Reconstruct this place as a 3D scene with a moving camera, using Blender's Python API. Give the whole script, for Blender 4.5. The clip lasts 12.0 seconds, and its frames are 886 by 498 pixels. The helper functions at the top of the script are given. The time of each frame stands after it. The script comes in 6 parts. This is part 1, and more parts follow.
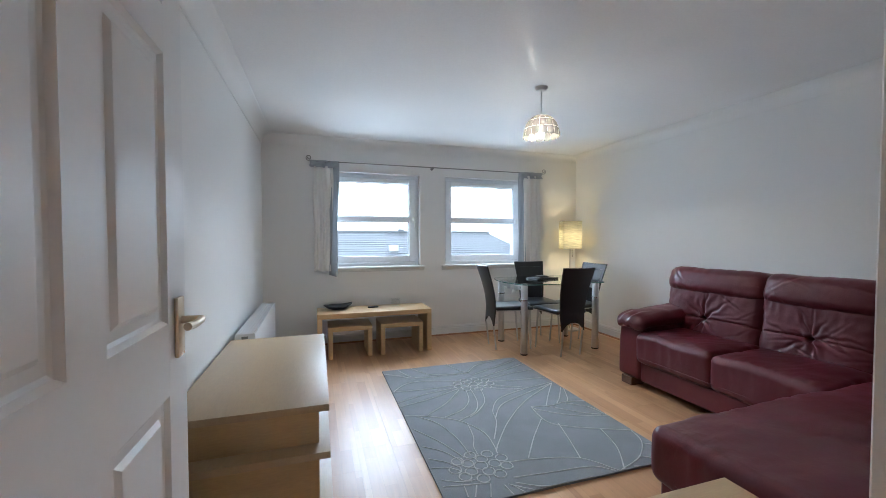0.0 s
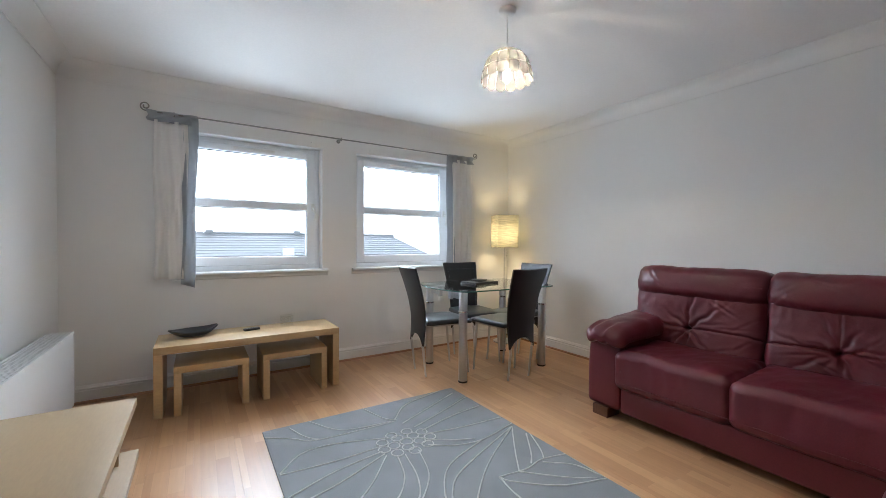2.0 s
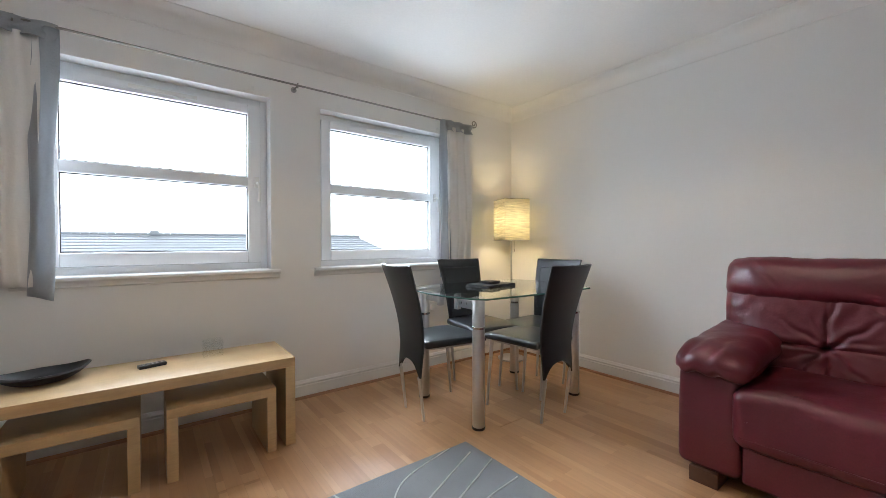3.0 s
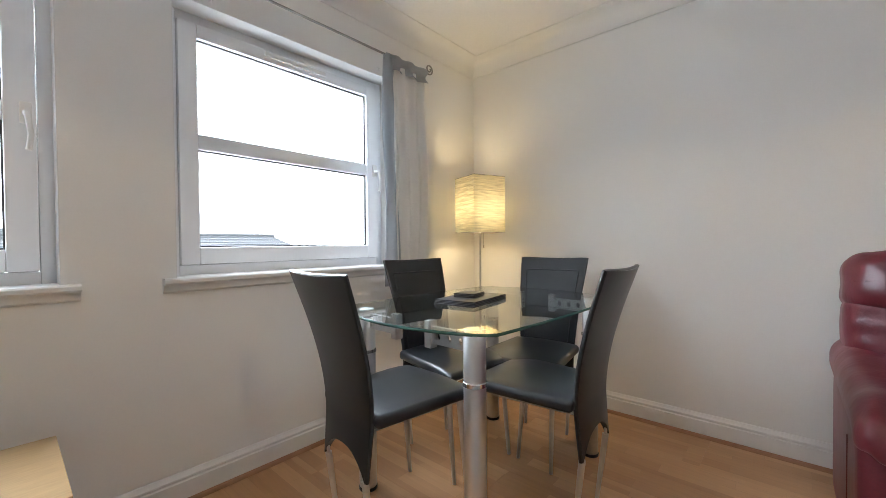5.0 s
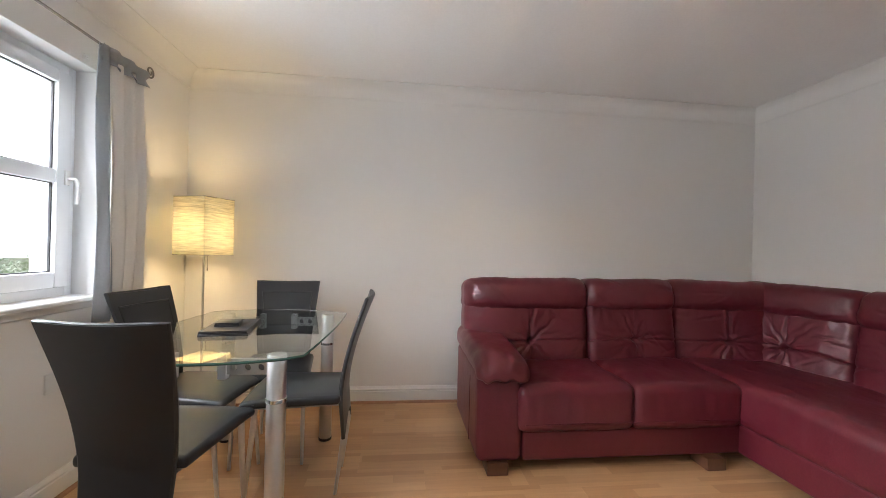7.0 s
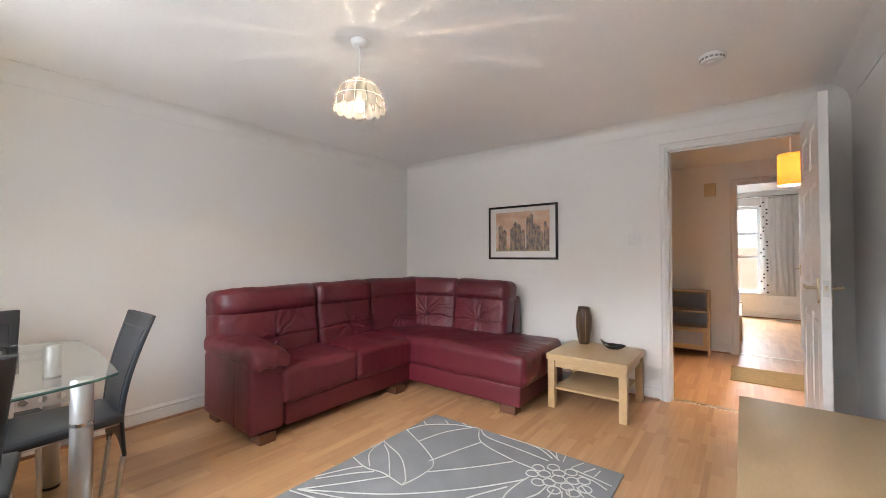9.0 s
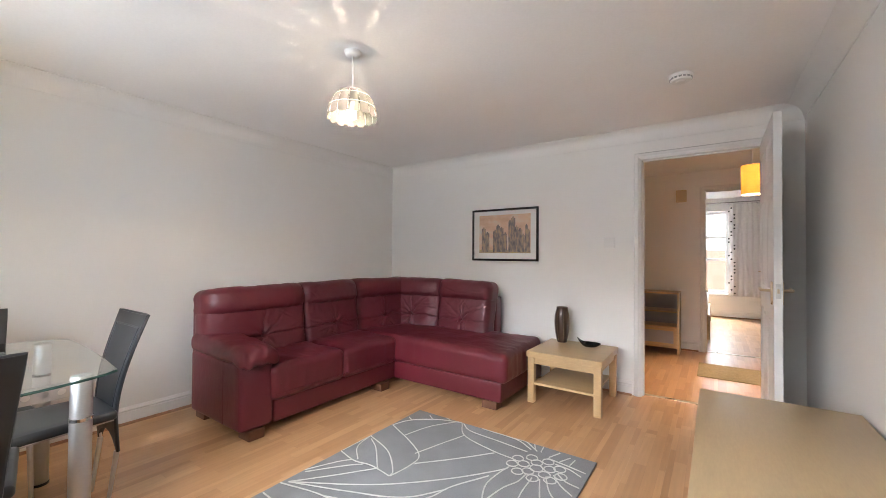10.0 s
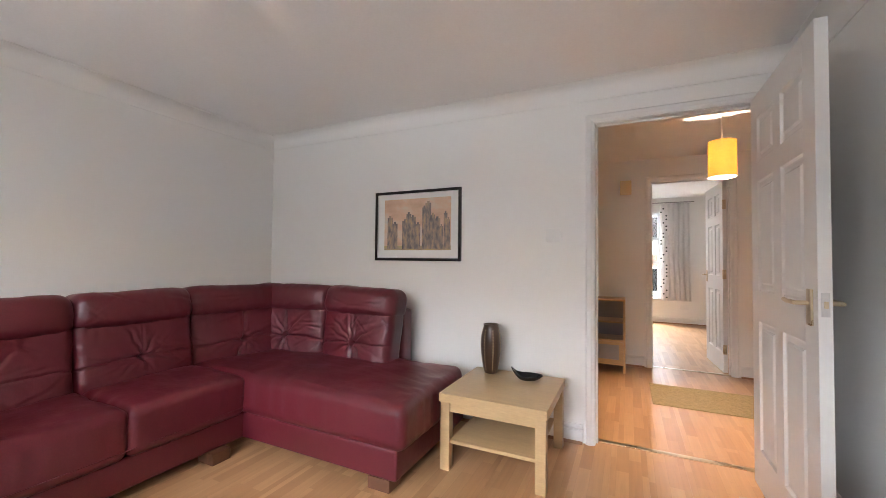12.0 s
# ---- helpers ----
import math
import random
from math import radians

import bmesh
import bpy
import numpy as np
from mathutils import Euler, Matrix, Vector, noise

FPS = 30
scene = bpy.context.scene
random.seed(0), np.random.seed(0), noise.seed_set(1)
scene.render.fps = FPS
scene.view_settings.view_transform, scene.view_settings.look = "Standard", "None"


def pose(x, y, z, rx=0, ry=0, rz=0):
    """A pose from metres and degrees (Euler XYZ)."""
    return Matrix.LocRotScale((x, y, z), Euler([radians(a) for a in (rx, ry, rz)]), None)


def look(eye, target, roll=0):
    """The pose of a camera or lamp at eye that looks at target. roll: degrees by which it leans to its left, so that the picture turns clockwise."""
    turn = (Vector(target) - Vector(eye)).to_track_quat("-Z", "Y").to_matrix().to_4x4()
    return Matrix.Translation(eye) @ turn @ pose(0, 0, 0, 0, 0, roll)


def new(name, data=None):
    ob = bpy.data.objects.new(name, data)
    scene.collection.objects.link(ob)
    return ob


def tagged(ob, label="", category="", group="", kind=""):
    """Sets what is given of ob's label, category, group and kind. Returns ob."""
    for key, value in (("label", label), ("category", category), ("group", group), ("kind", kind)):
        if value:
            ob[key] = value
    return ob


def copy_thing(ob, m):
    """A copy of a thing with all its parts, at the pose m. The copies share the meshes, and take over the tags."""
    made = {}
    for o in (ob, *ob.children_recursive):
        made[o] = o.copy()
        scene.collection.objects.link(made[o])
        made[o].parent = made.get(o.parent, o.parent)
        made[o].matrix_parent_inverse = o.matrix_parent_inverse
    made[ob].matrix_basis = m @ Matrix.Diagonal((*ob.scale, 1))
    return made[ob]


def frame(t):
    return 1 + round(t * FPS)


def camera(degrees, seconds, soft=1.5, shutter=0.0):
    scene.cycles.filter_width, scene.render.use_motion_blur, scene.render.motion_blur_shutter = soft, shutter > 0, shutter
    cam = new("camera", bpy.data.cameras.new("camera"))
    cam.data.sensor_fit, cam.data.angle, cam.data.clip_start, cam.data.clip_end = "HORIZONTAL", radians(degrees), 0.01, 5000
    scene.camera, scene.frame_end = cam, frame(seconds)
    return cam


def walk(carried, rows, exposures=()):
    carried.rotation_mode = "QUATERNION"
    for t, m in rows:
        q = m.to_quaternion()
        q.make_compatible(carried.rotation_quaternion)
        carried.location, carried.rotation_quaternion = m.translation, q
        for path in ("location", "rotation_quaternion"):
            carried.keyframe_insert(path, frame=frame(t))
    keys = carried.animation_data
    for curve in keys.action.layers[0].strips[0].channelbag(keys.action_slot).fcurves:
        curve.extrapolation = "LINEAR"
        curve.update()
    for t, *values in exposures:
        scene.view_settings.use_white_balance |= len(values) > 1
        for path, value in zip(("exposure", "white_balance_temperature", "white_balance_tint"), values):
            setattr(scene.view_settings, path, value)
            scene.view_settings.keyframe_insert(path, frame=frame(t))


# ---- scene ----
cam = camera(97.5, 12.0, soft=0.6)
PATH = [
    (0, (0.454, 0.908, 1.214), (1.07, 2.81, 1.156), 0.0),
    (0.5, (0.484, 1.015, 1.2), (1.321, 2.831, 1.148), 0.3),
    (1, (0.508, 1.168, 1.186), (1.448, 2.933, 1.139), 0.3),
    (1.5, (0.577, 1.466, 1.171), (1.59, 3.19, 1.12), 0.3),
    (2, (0.684, 1.913, 1.124), (1.753, 3.603, 1.089), 0.3),
    (2.5, (0.842, 2.4, 1.111), (1.985, 4.041, 1.067), 0.5),
    (3, (1.014, 2.851, 1.035), (2.227, 4.441, 1.009), -0.1),
    (3.2, (1.061, 3.018, 1.047), (2.316, 4.574, 0.999), -0.0),
    (5, (1.529, 3.735, 1.002), (3.027, 5.058, 0.97), -0.5),
    (5.5, (1.564, 3.759, 1.008), (3.104, 5.035, 0.98), -0.3),
    (6, (1.485, 3.786, 1.01), (3.127, 4.928, 0.997), 0.1),
    (6.5, (1.288, 3.845, 1.055), (3.196, 4.445, 1.049), 0.5),
    (7, (0.981, 4.01, 1.141), (2.969, 3.789, 1.142), 1.4),
    (7.5, (0.778, 4.267, 1.162), (2.564, 3.368, 1.176), 0.9),
    (9.3, (0.464, 4.853, 1.207), (1.638, 3.234, 1.242), 0.4),
    (9.5, (0.474, 4.883, 1.208), (1.628, 3.25, 1.242), 0.7),
    (10, (0.431, 4.904, 1.222), (1.576, 3.264, 1.253), 0.4),
    (10.5, (0.454, 4.875, 1.202), (1.571, 3.217, 1.241), 0.6),
    (11, (0.515, 4.663, 1.199), (1.607, 2.988, 1.235), 0.5),
    (11.5, (0.618, 4.285, 1.19), (1.657, 2.576, 1.226), 0.5),
    (12, (0.759, 3.808, 1.173), (1.62, 2.004, 1.229), 0.6),
]
walk(cam, [(t, look(eye, target, roll)) for t, eye, target, roll in PATH],
     [(0.0, -0.12, 5400, 8), (2.5, -0.02, 5900, 11), (5.5, 0.02, 6200, 13), (7.5, 0.16, 6550, 16), (9.5, 0.33, 6450, 15), (12.0, 0.37, 6450, 16)])

# ---- world, daylight and lamps ----
W_Y, D_Y, L_X, R_X, CEIL = 5.50, 1.12, -0.11, 3.885, 2.33

world = bpy.data.worlds.new("overcast_sky")
scene.world = world
world.use_nodes = True
wn = world.node_tree.nodes
sky = wn.new("ShaderNodeTexSky")
sky.sky_type, sky.sun_disc = "NISHITA", False
sky.sun_elevation, sky.sun_rotation = radians(48), radians(200)
sky.dust_density, sky.air_density = 6.0, 1.0
wn["Background"].inputs["Strength"].default_value = 0.12
world.node_tree.links.new(sky.outputs["Color"], wn["Background"].inputs["Color"])

sun = new("overcast_sun", bpy.data.lights.new("overcast_sun", "SUN"))
sun.data.energy, sun.data.angle, sun.data.color = 1.3, radians(25), (1.0, 0.97, 0.93)
sun.matrix_world = look((0, 0, 30), (6, -14, 0))


def area_lamp(name, eye, target, sx, sy, watts, colour):
    lamp = new(name, bpy.data.lights.new(name, "AREA"))
    lamp.data.shape, lamp.data.size, lamp.data.size_y = "RECTANGLE", sx, sy
    lamp.data.energy, lamp.data.color = watts, colour
    lamp.matrix_world = look(eye, target)
    return lamp


def bulb_lamp(name, place, watts, colour, radius):
    lamp = new(name, bpy.data.lights.new(name, "POINT"))
    lamp.data.energy, lamp.data.color, lamp.data.shadow_soft_size = watts, colour, radius
    lamp.location = place
    return lamp


DAY = (0.86, 0.94, 1.0)
area_lamp("sky_light_window_one", (1.10, 6.40, 2.75), (1.10, 3.6, 0.2), 1.3, 1.3, 95, DAY)
area_lamp("sky_light_window_two", (2.525, 6.40, 2.75), (2.525, 3.6, 0.2), 1.3, 1.3, 95, DAY)
# huge area lamp added above the roofs to stand in for the overcast sky
area_lamp("overcast_sky_light", (4.0, 75.0, 42.5), (4.0, 5.5, 42.5), 92, 55, 425000, DAY)
# unseen lamp added below the windows, aimed up to brighten the ceiling
area_lamp("upward_fill_lamp", (1.8, 8.6, -0.45), (1.8, 5.5, 1.3), 5.0, 2.2, 370, DAY)
area_lamp("sky_light_bedroom", (0.75, -5.9, 2.9), (0.75, -3.4, 0.3), 1.4, 1.4, 800, DAY)
bulb_lamp("pendant_bulb_light", (2.05, 3.46, 2.000), 18.0, (1.0, 0.80, 0.54), 0.006)
bulb_lamp("floor_lamp_bulb_light", (3.62, 5.255, 1.22), 9.0, (1.0, 0.77, 0.40), 0.085)
bulb_lamp("hall_bulb_light", (0.14, 0.40, 1.93), 160, (1.0, 0.75, 0.53), 0.03)

# ---- materials ----


def material(name, colour, rough=0.5, metal=0.0, vary=0.08, scale=6.0, grain=60.0, bump=0.1, dist=0.002, coat=0.0, spec=0.5, streak=None):
    m = bpy.data.materials.new(name)
    m.use_nodes = True
    n, l = m.node_tree.nodes, m.node_tree.links
    b = n["Principled BSDF"]
    b.inputs["Roughness"].default_value, b.inputs["Metallic"].default_value = rough, metal
    b.inputs["Coat Weight"].default_value, b.inputs["Coat Roughness"].default_value = coat, 0.12
    b.inputs["Specular IOR Level"].default_value = spec
    co = n.new("ShaderNodeTexCoord")
    src = co.outputs["Object"]
    if streak:
        mp = n.new("ShaderNodeMapping")
        mp.inputs["Scale"].default_value = streak
        l.new(src, mp.inputs["Vector"])
        src = mp.outputs["Vector"]
    big, fine = n.new("ShaderNodeTexNoise"), n.new("ShaderNodeTexNoise")
    big.inputs["Scale"].default_value, big.inputs["Detail"].default_value = scale, 5
    fine.inputs["Scale"].default_value, fine.inputs["Detail"].default_value = grain, 4
    l.new(src, big.inputs["Vector"])
    l.new(src, fine.inputs["Vector"])
    mixf = n.new("ShaderNodeMath")
    mixf.operation = "ADD"
    l.new(big.outputs["Fac"], mixf.inputs[0])
    l.new(fine.outputs["Fac"], mixf.inputs[1])
    ramp = n.new("ShaderNodeMapRange")
    ramp.inputs["From Min"].default_value, ramp.inputs["From Max"].default_value = 0.6, 1.4
    ramp.inputs["To Min"].default_value, ramp.inputs["To Max"].default_value = 1 - vary, 1 + vary
    l.new(mixf.outputs[0], ramp.inputs["Value"])
    tint = n.new("ShaderNodeVectorMath")
    tint.operation = "SCALE"
    tint.inputs[0].default_value = colour
    l.new(ramp.outputs[0], tint.inputs["Scale"])
    l.new(tint.outputs[0], b.inputs["Base Color"])
    rr = n.new("ShaderNodeMapRange")
    rr.inputs["To Min"].default_value, rr.inputs["To Max"].default_value = max(0.02, rough * 0.85), min(1, rough * 1.15)
    l.new(big.outputs["Fac"], rr.inputs["Value"])
    l.new(rr.outputs[0], b.inputs["Roughness"])
    if bump:
        bp = n.new("ShaderNodeBump")
        bp.inputs["Strength"].default_value, bp.inputs["Distance"].default_value = bump, dist
        l.new(fine.outputs["Fac"], bp.inputs["Height"])
        l.new(bp.outputs[0], b.inputs["Normal"])
    return m


M_WALL = material("wall_paint", (0.835, 0.828, 0.805), 0.6, vary=0.02, scale=1.5, grain=140, bump=0.12)
M_CEIL = material("textured_ceiling_paint", (0.87, 0.865, 0.85), 0.75, vary=0.03, scale=2, grain=75, bump=0.35, dist=0.003)
M_GLOSS = material("white_gloss_paint", (0.78, 0.775, 0.76), 0.36, vary=0.015, scale=3, grain=40, bump=0.04)
M_PVC = material("white_upvc", (0.90, 0.92, 0.945), 0.22, vary=0.01, scale=3, grain=30, bump=0.02)
M_OAKV = material("light_oak_veneer", (0.50, 0.34, 0.17), 0.36, vary=0.12, scale=3, grain=26, bump=0.05, streak=(1, 6, 6))
M_BEECH = material("beech_veneer", (0.48, 0.325, 0.165), 0.34, vary=0.10, scale=3, grain=24, bump=0.05, streak=(1.2, 7, 7))
M_BEECHY = material("beech_veneer_lengthwise", (0.43, 0.31, 0.175), 0.34, vary=0.07, scale=3, grain=24, bump=0.05, streak=(7, 1.2, 7))
M_LINE = material("brown_floor_bead", (0.33, 0.17, 0.09), 0.45, vary=0.12, scale=5, grain=30)
M_BLACK = material("black_leatherette", (0.010, 0.0118, 0.0148), 0.33, vary=0.15, scale=9, grain=320, bump=0.06, dist=0.001, spec=0.7)
M_SILVER = material("satin_silver_metal", (0.62, 0.62, 0.62), 0.36, 1.0, vary=0.04, scale=5, grain=90, bump=0.02)
M_CHROME = material("chrome", (0.75, 0.75, 0.75), 0.08, 1.0, vary=0.02, bump=0)
M_BRASS = material("aged_brass", (0.62, 0.52, 0.37), 0.28, 1.0, vary=0.08, bump=0.02)
M_IRON = material("grey_iron", (0.30, 0.29, 0.28), 0.45, 0.8, vary=0.1)
M_BLKGLOSS = material("black_gloss", (0.012, 0.012, 0.013), 0.12, vary=0.15, scale=8, bump=0.02)
M_DKWOOD = material("dark_brown_wood", (0.055, 0.026, 0.014), 0.3, vary=0.35, scale=10, grain=60, bump=0.1, streak=(4, 4, 1))
M_FOOT = material("brown_wood_foot", (0.10, 0.04, 0.02), 0.45, vary=0.2, scale=8, grain=50)
M_WHITEPL = material("white_plastic", (0.80, 0.80, 0.78), 0.35, vary=0.01, bump=0)
M_CREAM = material("cream_plastic", (0.62, 0.50, 0.30), 0.45, vary=0.04, bump=0.03)
M_DARKPL = material("black_plastic", (0.02, 0.02, 0.022), 0.35, vary=0.1, bump=0.05)
M_PAPER = material("white_mount_card", (0.80, 0.79, 0.77), 0.8, vary=0.02, bump=0.05)
M_RUG = material("grey_wool_pile", (0.225, 0.230, 0.235), 0.95, vary=0.18, scale=5, grain=260, bump=0.8, dist=0.004, spec=0.1)
M_RUGLINE = material("cream_wool_line", (0.50, 0.495, 0.47), 0.95, vary=0.12, scale=40, grain=260, bump=0.7, dist=0.003, spec=0.1)
M_MAT = material("sisal_mat", (0.36, 0.27, 0.14), 0.95, vary=0.25, scale=40, grain=200, bump=0.8, dist=0.004, spec=0.1)
M_TILE = material("grey_roof_tile", (0.23, 0.245, 0.265), 0.7, vary=0.12, scale=4, grain=40, bump=0.2)
M_RENDER = material("pale_render", (0.52, 0.50, 0.46), 0.85, vary=0.06, scale=2, grain=60, bump=0.2)
M_BRICKW = material("red_brick_far", (0.32, 0.17, 0.12), 0.85, vary=0.12, scale=3, grain=30, bump=0.2)
M_GRASS = material("rough_grass", (0.07, 0.10, 0.035), 0.95, vary=0.3, scale=0.3, grain=8, bump=0.3, dist=0.02)
M_LEAF = material("green_leaf", (0.07, 0.12, 0.04), 0.6, vary=0.35, scale=2, grain=12)
M_BARK = material("bark", (0.12, 0.085, 0.06), 0.9, vary=0.3, scale=8, grain=40, bump=0.5, dist=0.01)
M_SHEET = material("white_bed_linen", (0.78, 0.78, 0.77), 0.9, vary=0.04, scale=5, grain=200, bump=0.2)
M_GREYPL = material("grey_plastic", (0.30, 0.30, 0.31), 0.45, vary=0.05, bump=0.03)


def leather():
    m = material("burgundy_leather", (0.098, 0.0110, 0.0182), 0.355, vary=0.18, scale=4.5, grain=150, bump=0.22, dist=0.001, spec=0.5)
    n, l = m.node_tree.nodes, m.node_tree.links
    b = n["Principled BSDF"]
    old = b.inputs["Normal"].links[0].from_node
    co = n.new("ShaderNodeTexCoord")
    mp = n.new("ShaderNodeMapping")
    mp.inputs["Scale"].default_value = (17, 17, 12)
    wr = n.new("ShaderNodeTexNoise")
    wr.inputs["Scale"].default_value, wr.inputs["Detail"].default_value, wr.inputs["Distortion"].default_value = 1.3, 5, 0.3
    bp = n.new("ShaderNodeBump")
    bp.inputs["Strength"].default_value, bp.inputs["Distance"].default_value = 0.46, 0.0045
    l.new(co.outputs["Object"], mp.inputs["Vector"])
    l.new(mp.outputs[0], wr.inputs["Vector"])
    l.new(wr.outputs["Fac"], bp.inputs["Height"])
    l.new(old.outputs[0], bp.inputs["Normal"])
    l.new(bp.outputs[0], b.inputs["Normal"])
    return m


M_LEATHER = leather()


def laminate():
    """Three-strip beech laminate; strips run along the board's length (local y)."""
    m = bpy.data.materials.new("beech_laminate")
    m.use_nodes = True
    n, l = m.node_tree.nodes, m.node_tree.links
    b = n["Principled BSDF"]
    co, info = n.new("ShaderNodeTexCoord"), n.new("ShaderNodeObjectInfo")
    rnd = n.new("ShaderNodeVectorMath")
    rnd.operation = "SCALE"
    rnd.inputs[0].default_value = (0.0, 7.0, 0.0)
    l.new(info.outputs["Random"], rnd.inputs["Scale"])
    add = n.new("ShaderNodeVectorMath")
    add.operation = "ADD"
    l.new(co.outputs["Object"], add.inputs[0])
    l.new(rnd.outputs[0], add.inputs[1])
    mp = n.new("ShaderNodeMapping")
    mp.inputs["Rotation"].default_value = (0, 0, radians(90))
    l.new(add.outputs[0], mp.inputs["Vector"])
    br = n.new("ShaderNodeTexBrick")
    br.offset, br.offset_frequency, br.squash = 0.37, 2, 1.0
    br.inputs["Scale"].default_value = 1.0
    br.inputs["Brick Width"].default_value, br.inputs["Row Height"].default_value = 0.42, 0.0645
    br.inputs["Mortar Size"].default_value, br.inputs["Mortar Smooth"].default_value = 0.0004, 0.2
    br.inputs["Color1"].default_value, br.inputs["Color2"].default_value = (0.52, 0.30, 0.148, 1), (0.40, 0.215, 0.098, 1)
    br.inputs["Mortar"].default_value = (0.33, 0.19, 0.09, 1)
    l.new(mp.outputs[0], br.inputs["Vector"])
    st = n.new("ShaderNodeMapping")
    st.inputs["Scale"].default_value = (60, 3.5, 1)
    l.new(add.outputs[0], st.inputs["Vector"])
    gr = n.new("ShaderNodeTexNoise")
    gr.inputs["Scale"].default_value, gr.inputs["Detail"].default_value = 1.0, 5
    l.new(st.outputs[0], gr.inputs["Vector"])
    rg = n.new("ShaderNodeMapRange")
    rg.inputs["To Min"].default_value, rg.inputs["To Max"].default_value = 0.86, 1.14
    l.new(gr.outputs["Fac"], rg.inputs["Value"])
    sc = n.new("ShaderNodeVectorMath")
    sc.operation = "SCALE"
    l.new(br.outputs["Color"], sc.inputs[0])
    l.new(rg.outputs[0], sc.inputs["Scale"])
    l.new(sc.outputs[0], b.inputs["Base Color"])
    wear = n.new("ShaderNodeTexNoise")
    wear.inputs["Scale"].default_value = 2.3
    l.new(add.outputs[0], wear.inputs["Vector"])
    rw = n.new("ShaderNodeMapRange")
    rw.inputs["To Min"].default_value, rw.inputs["To Max"].default_value = 0.26, 0.40
    l.new(wear.outputs["Fac"], rw.inputs["Value"])
    l.new(rw.outputs[0], b.inputs["Roughness"])
    return m


M_FLOOR = laminate()


def glass(name, colour, rough=0.0, ior=1.45):
    m = bpy.data.materials.new(name)
    m.use_nodes = True
    b = m.node_tree.nodes["Principled BSDF"]
    b.inputs["Base Color"].default_value = (*colour, 1)
    b.inputs["Transmission Weight"].default_value, b.inputs["Roughness"].default_value, b.inputs["IOR"].default_value = 1.0, rough, ior
    return m


M_GLASS = glass("clear_glass", (0.99, 1.0, 1.0))


def thin_glass():
    """A thin clear wall: mostly see-through, with a little gloss."""
    m = bpy.data.materials.new("thin_clear_glass")
    m.use_nodes = True
    n, l = m.node_tree.nodes, m.node_tree.links
    n.remove(n["Principled BSDF"])
    see, shine, mix = n.new("ShaderNodeBsdfTransparent"), n.new("ShaderNodeBsdfGlossy"), n.new("ShaderNodeMixShader")
    see.inputs["Color"].default_value = (0.985, 0.99, 0.99, 1)
    shine.inputs["Roughness"].default_value = 0.03
    mix.inputs[0].default_value = 0.045
    l.new(see.outputs[0], mix.inputs[1])
    l.new(shine.outputs[0], mix.inputs[2])
    l.new(mix.outputs[0], n["Material Output"].inputs["Surface"])
    return m


M_THINGLASS = thin_glass()
M_GLASSEDGE = material("polished_green_glass_edge", (0.07, 0.16, 0.14), 0.15, vary=0.1, scale=8, bump=0)
M_TABLEGLASS = glass("green_tinted_glass", (0.91, 0.975, 0.955))


def translucent(name, colour, amount=0.6, scale=30.0, vary=0.1, stretch=(1, 1, 1), bump=0.3, passing=None, clear=0.0):
    """Paper, shell or thin cloth that lets light through."""
    m = bpy.data.materials.new(name)
    m.use_nodes = True
    n, l = m.node_tree.nodes, m.node_tree.links
    n.remove(n["Principled BSDF"])
    out = n["Material Output"]
    d, t, mix = n.new("ShaderNodeBsdfDiffuse"), n.new("ShaderNodeBsdfTranslucent"), n.new("ShaderNodeMixShader")
    co, mp, ns = n.new("ShaderNodeTexCoord"), n.new("ShaderNodeMapping"), n.new("ShaderNodeTexNoise")
    mp.inputs["Scale"].default_value = stretch
    ns.inputs["Scale"].default_value, ns.inputs["Detail"].default_value = scale, 5
    l.new(co.outputs["Object"], mp.inputs["Vector"])
    l.new(mp.outputs[0], ns.inputs["Vector"])
    rg = n.new("ShaderNodeMapRange")
    rg.inputs["To Min"].default_value, rg.inputs["To Max"].default_value = 1 - vary, 1 + vary
    l.new(ns.outputs["Fac"], rg.inputs["Value"])
    for node, col in ((d, colour), (t, passing or colour)):
        sc = n.new("ShaderNodeVectorMath")
        sc.operation = "SCALE"
        sc.inputs[0].default_value = col
        l.new(rg.outputs[0], sc.inputs["Scale"])
        l.new(sc.outputs[0], node.inputs["Color"])
    bp = n.new("ShaderNodeBump")
    bp.inputs["Strength"].default_value, bp.inputs["Distance"].default_value = bump, 0.004
    l.new(ns.outputs["Fac"], bp.inputs["Height"])
    l.new(bp.outputs[0], d.inputs["Normal"])
    l.new(bp.outputs[0], t.inputs["Normal"])
    mix.inputs[0].default_value = amount
    l.new(d.outputs[0], mix.inputs[1])
    l.new(t.outputs[0], mix.inputs[2])
    last = mix
    if clear:
        see, last = n.new("ShaderNodeBsdfTransparent"), n.new("ShaderNodeMixShader")
        last.inputs[0].default_value = clear
        l.new(mix.outputs[0], last.inputs[1])
        l.new(see.outputs[0], last.inputs[2])
    l.new(last.outputs[0], out.inputs["Surface"])
    return m


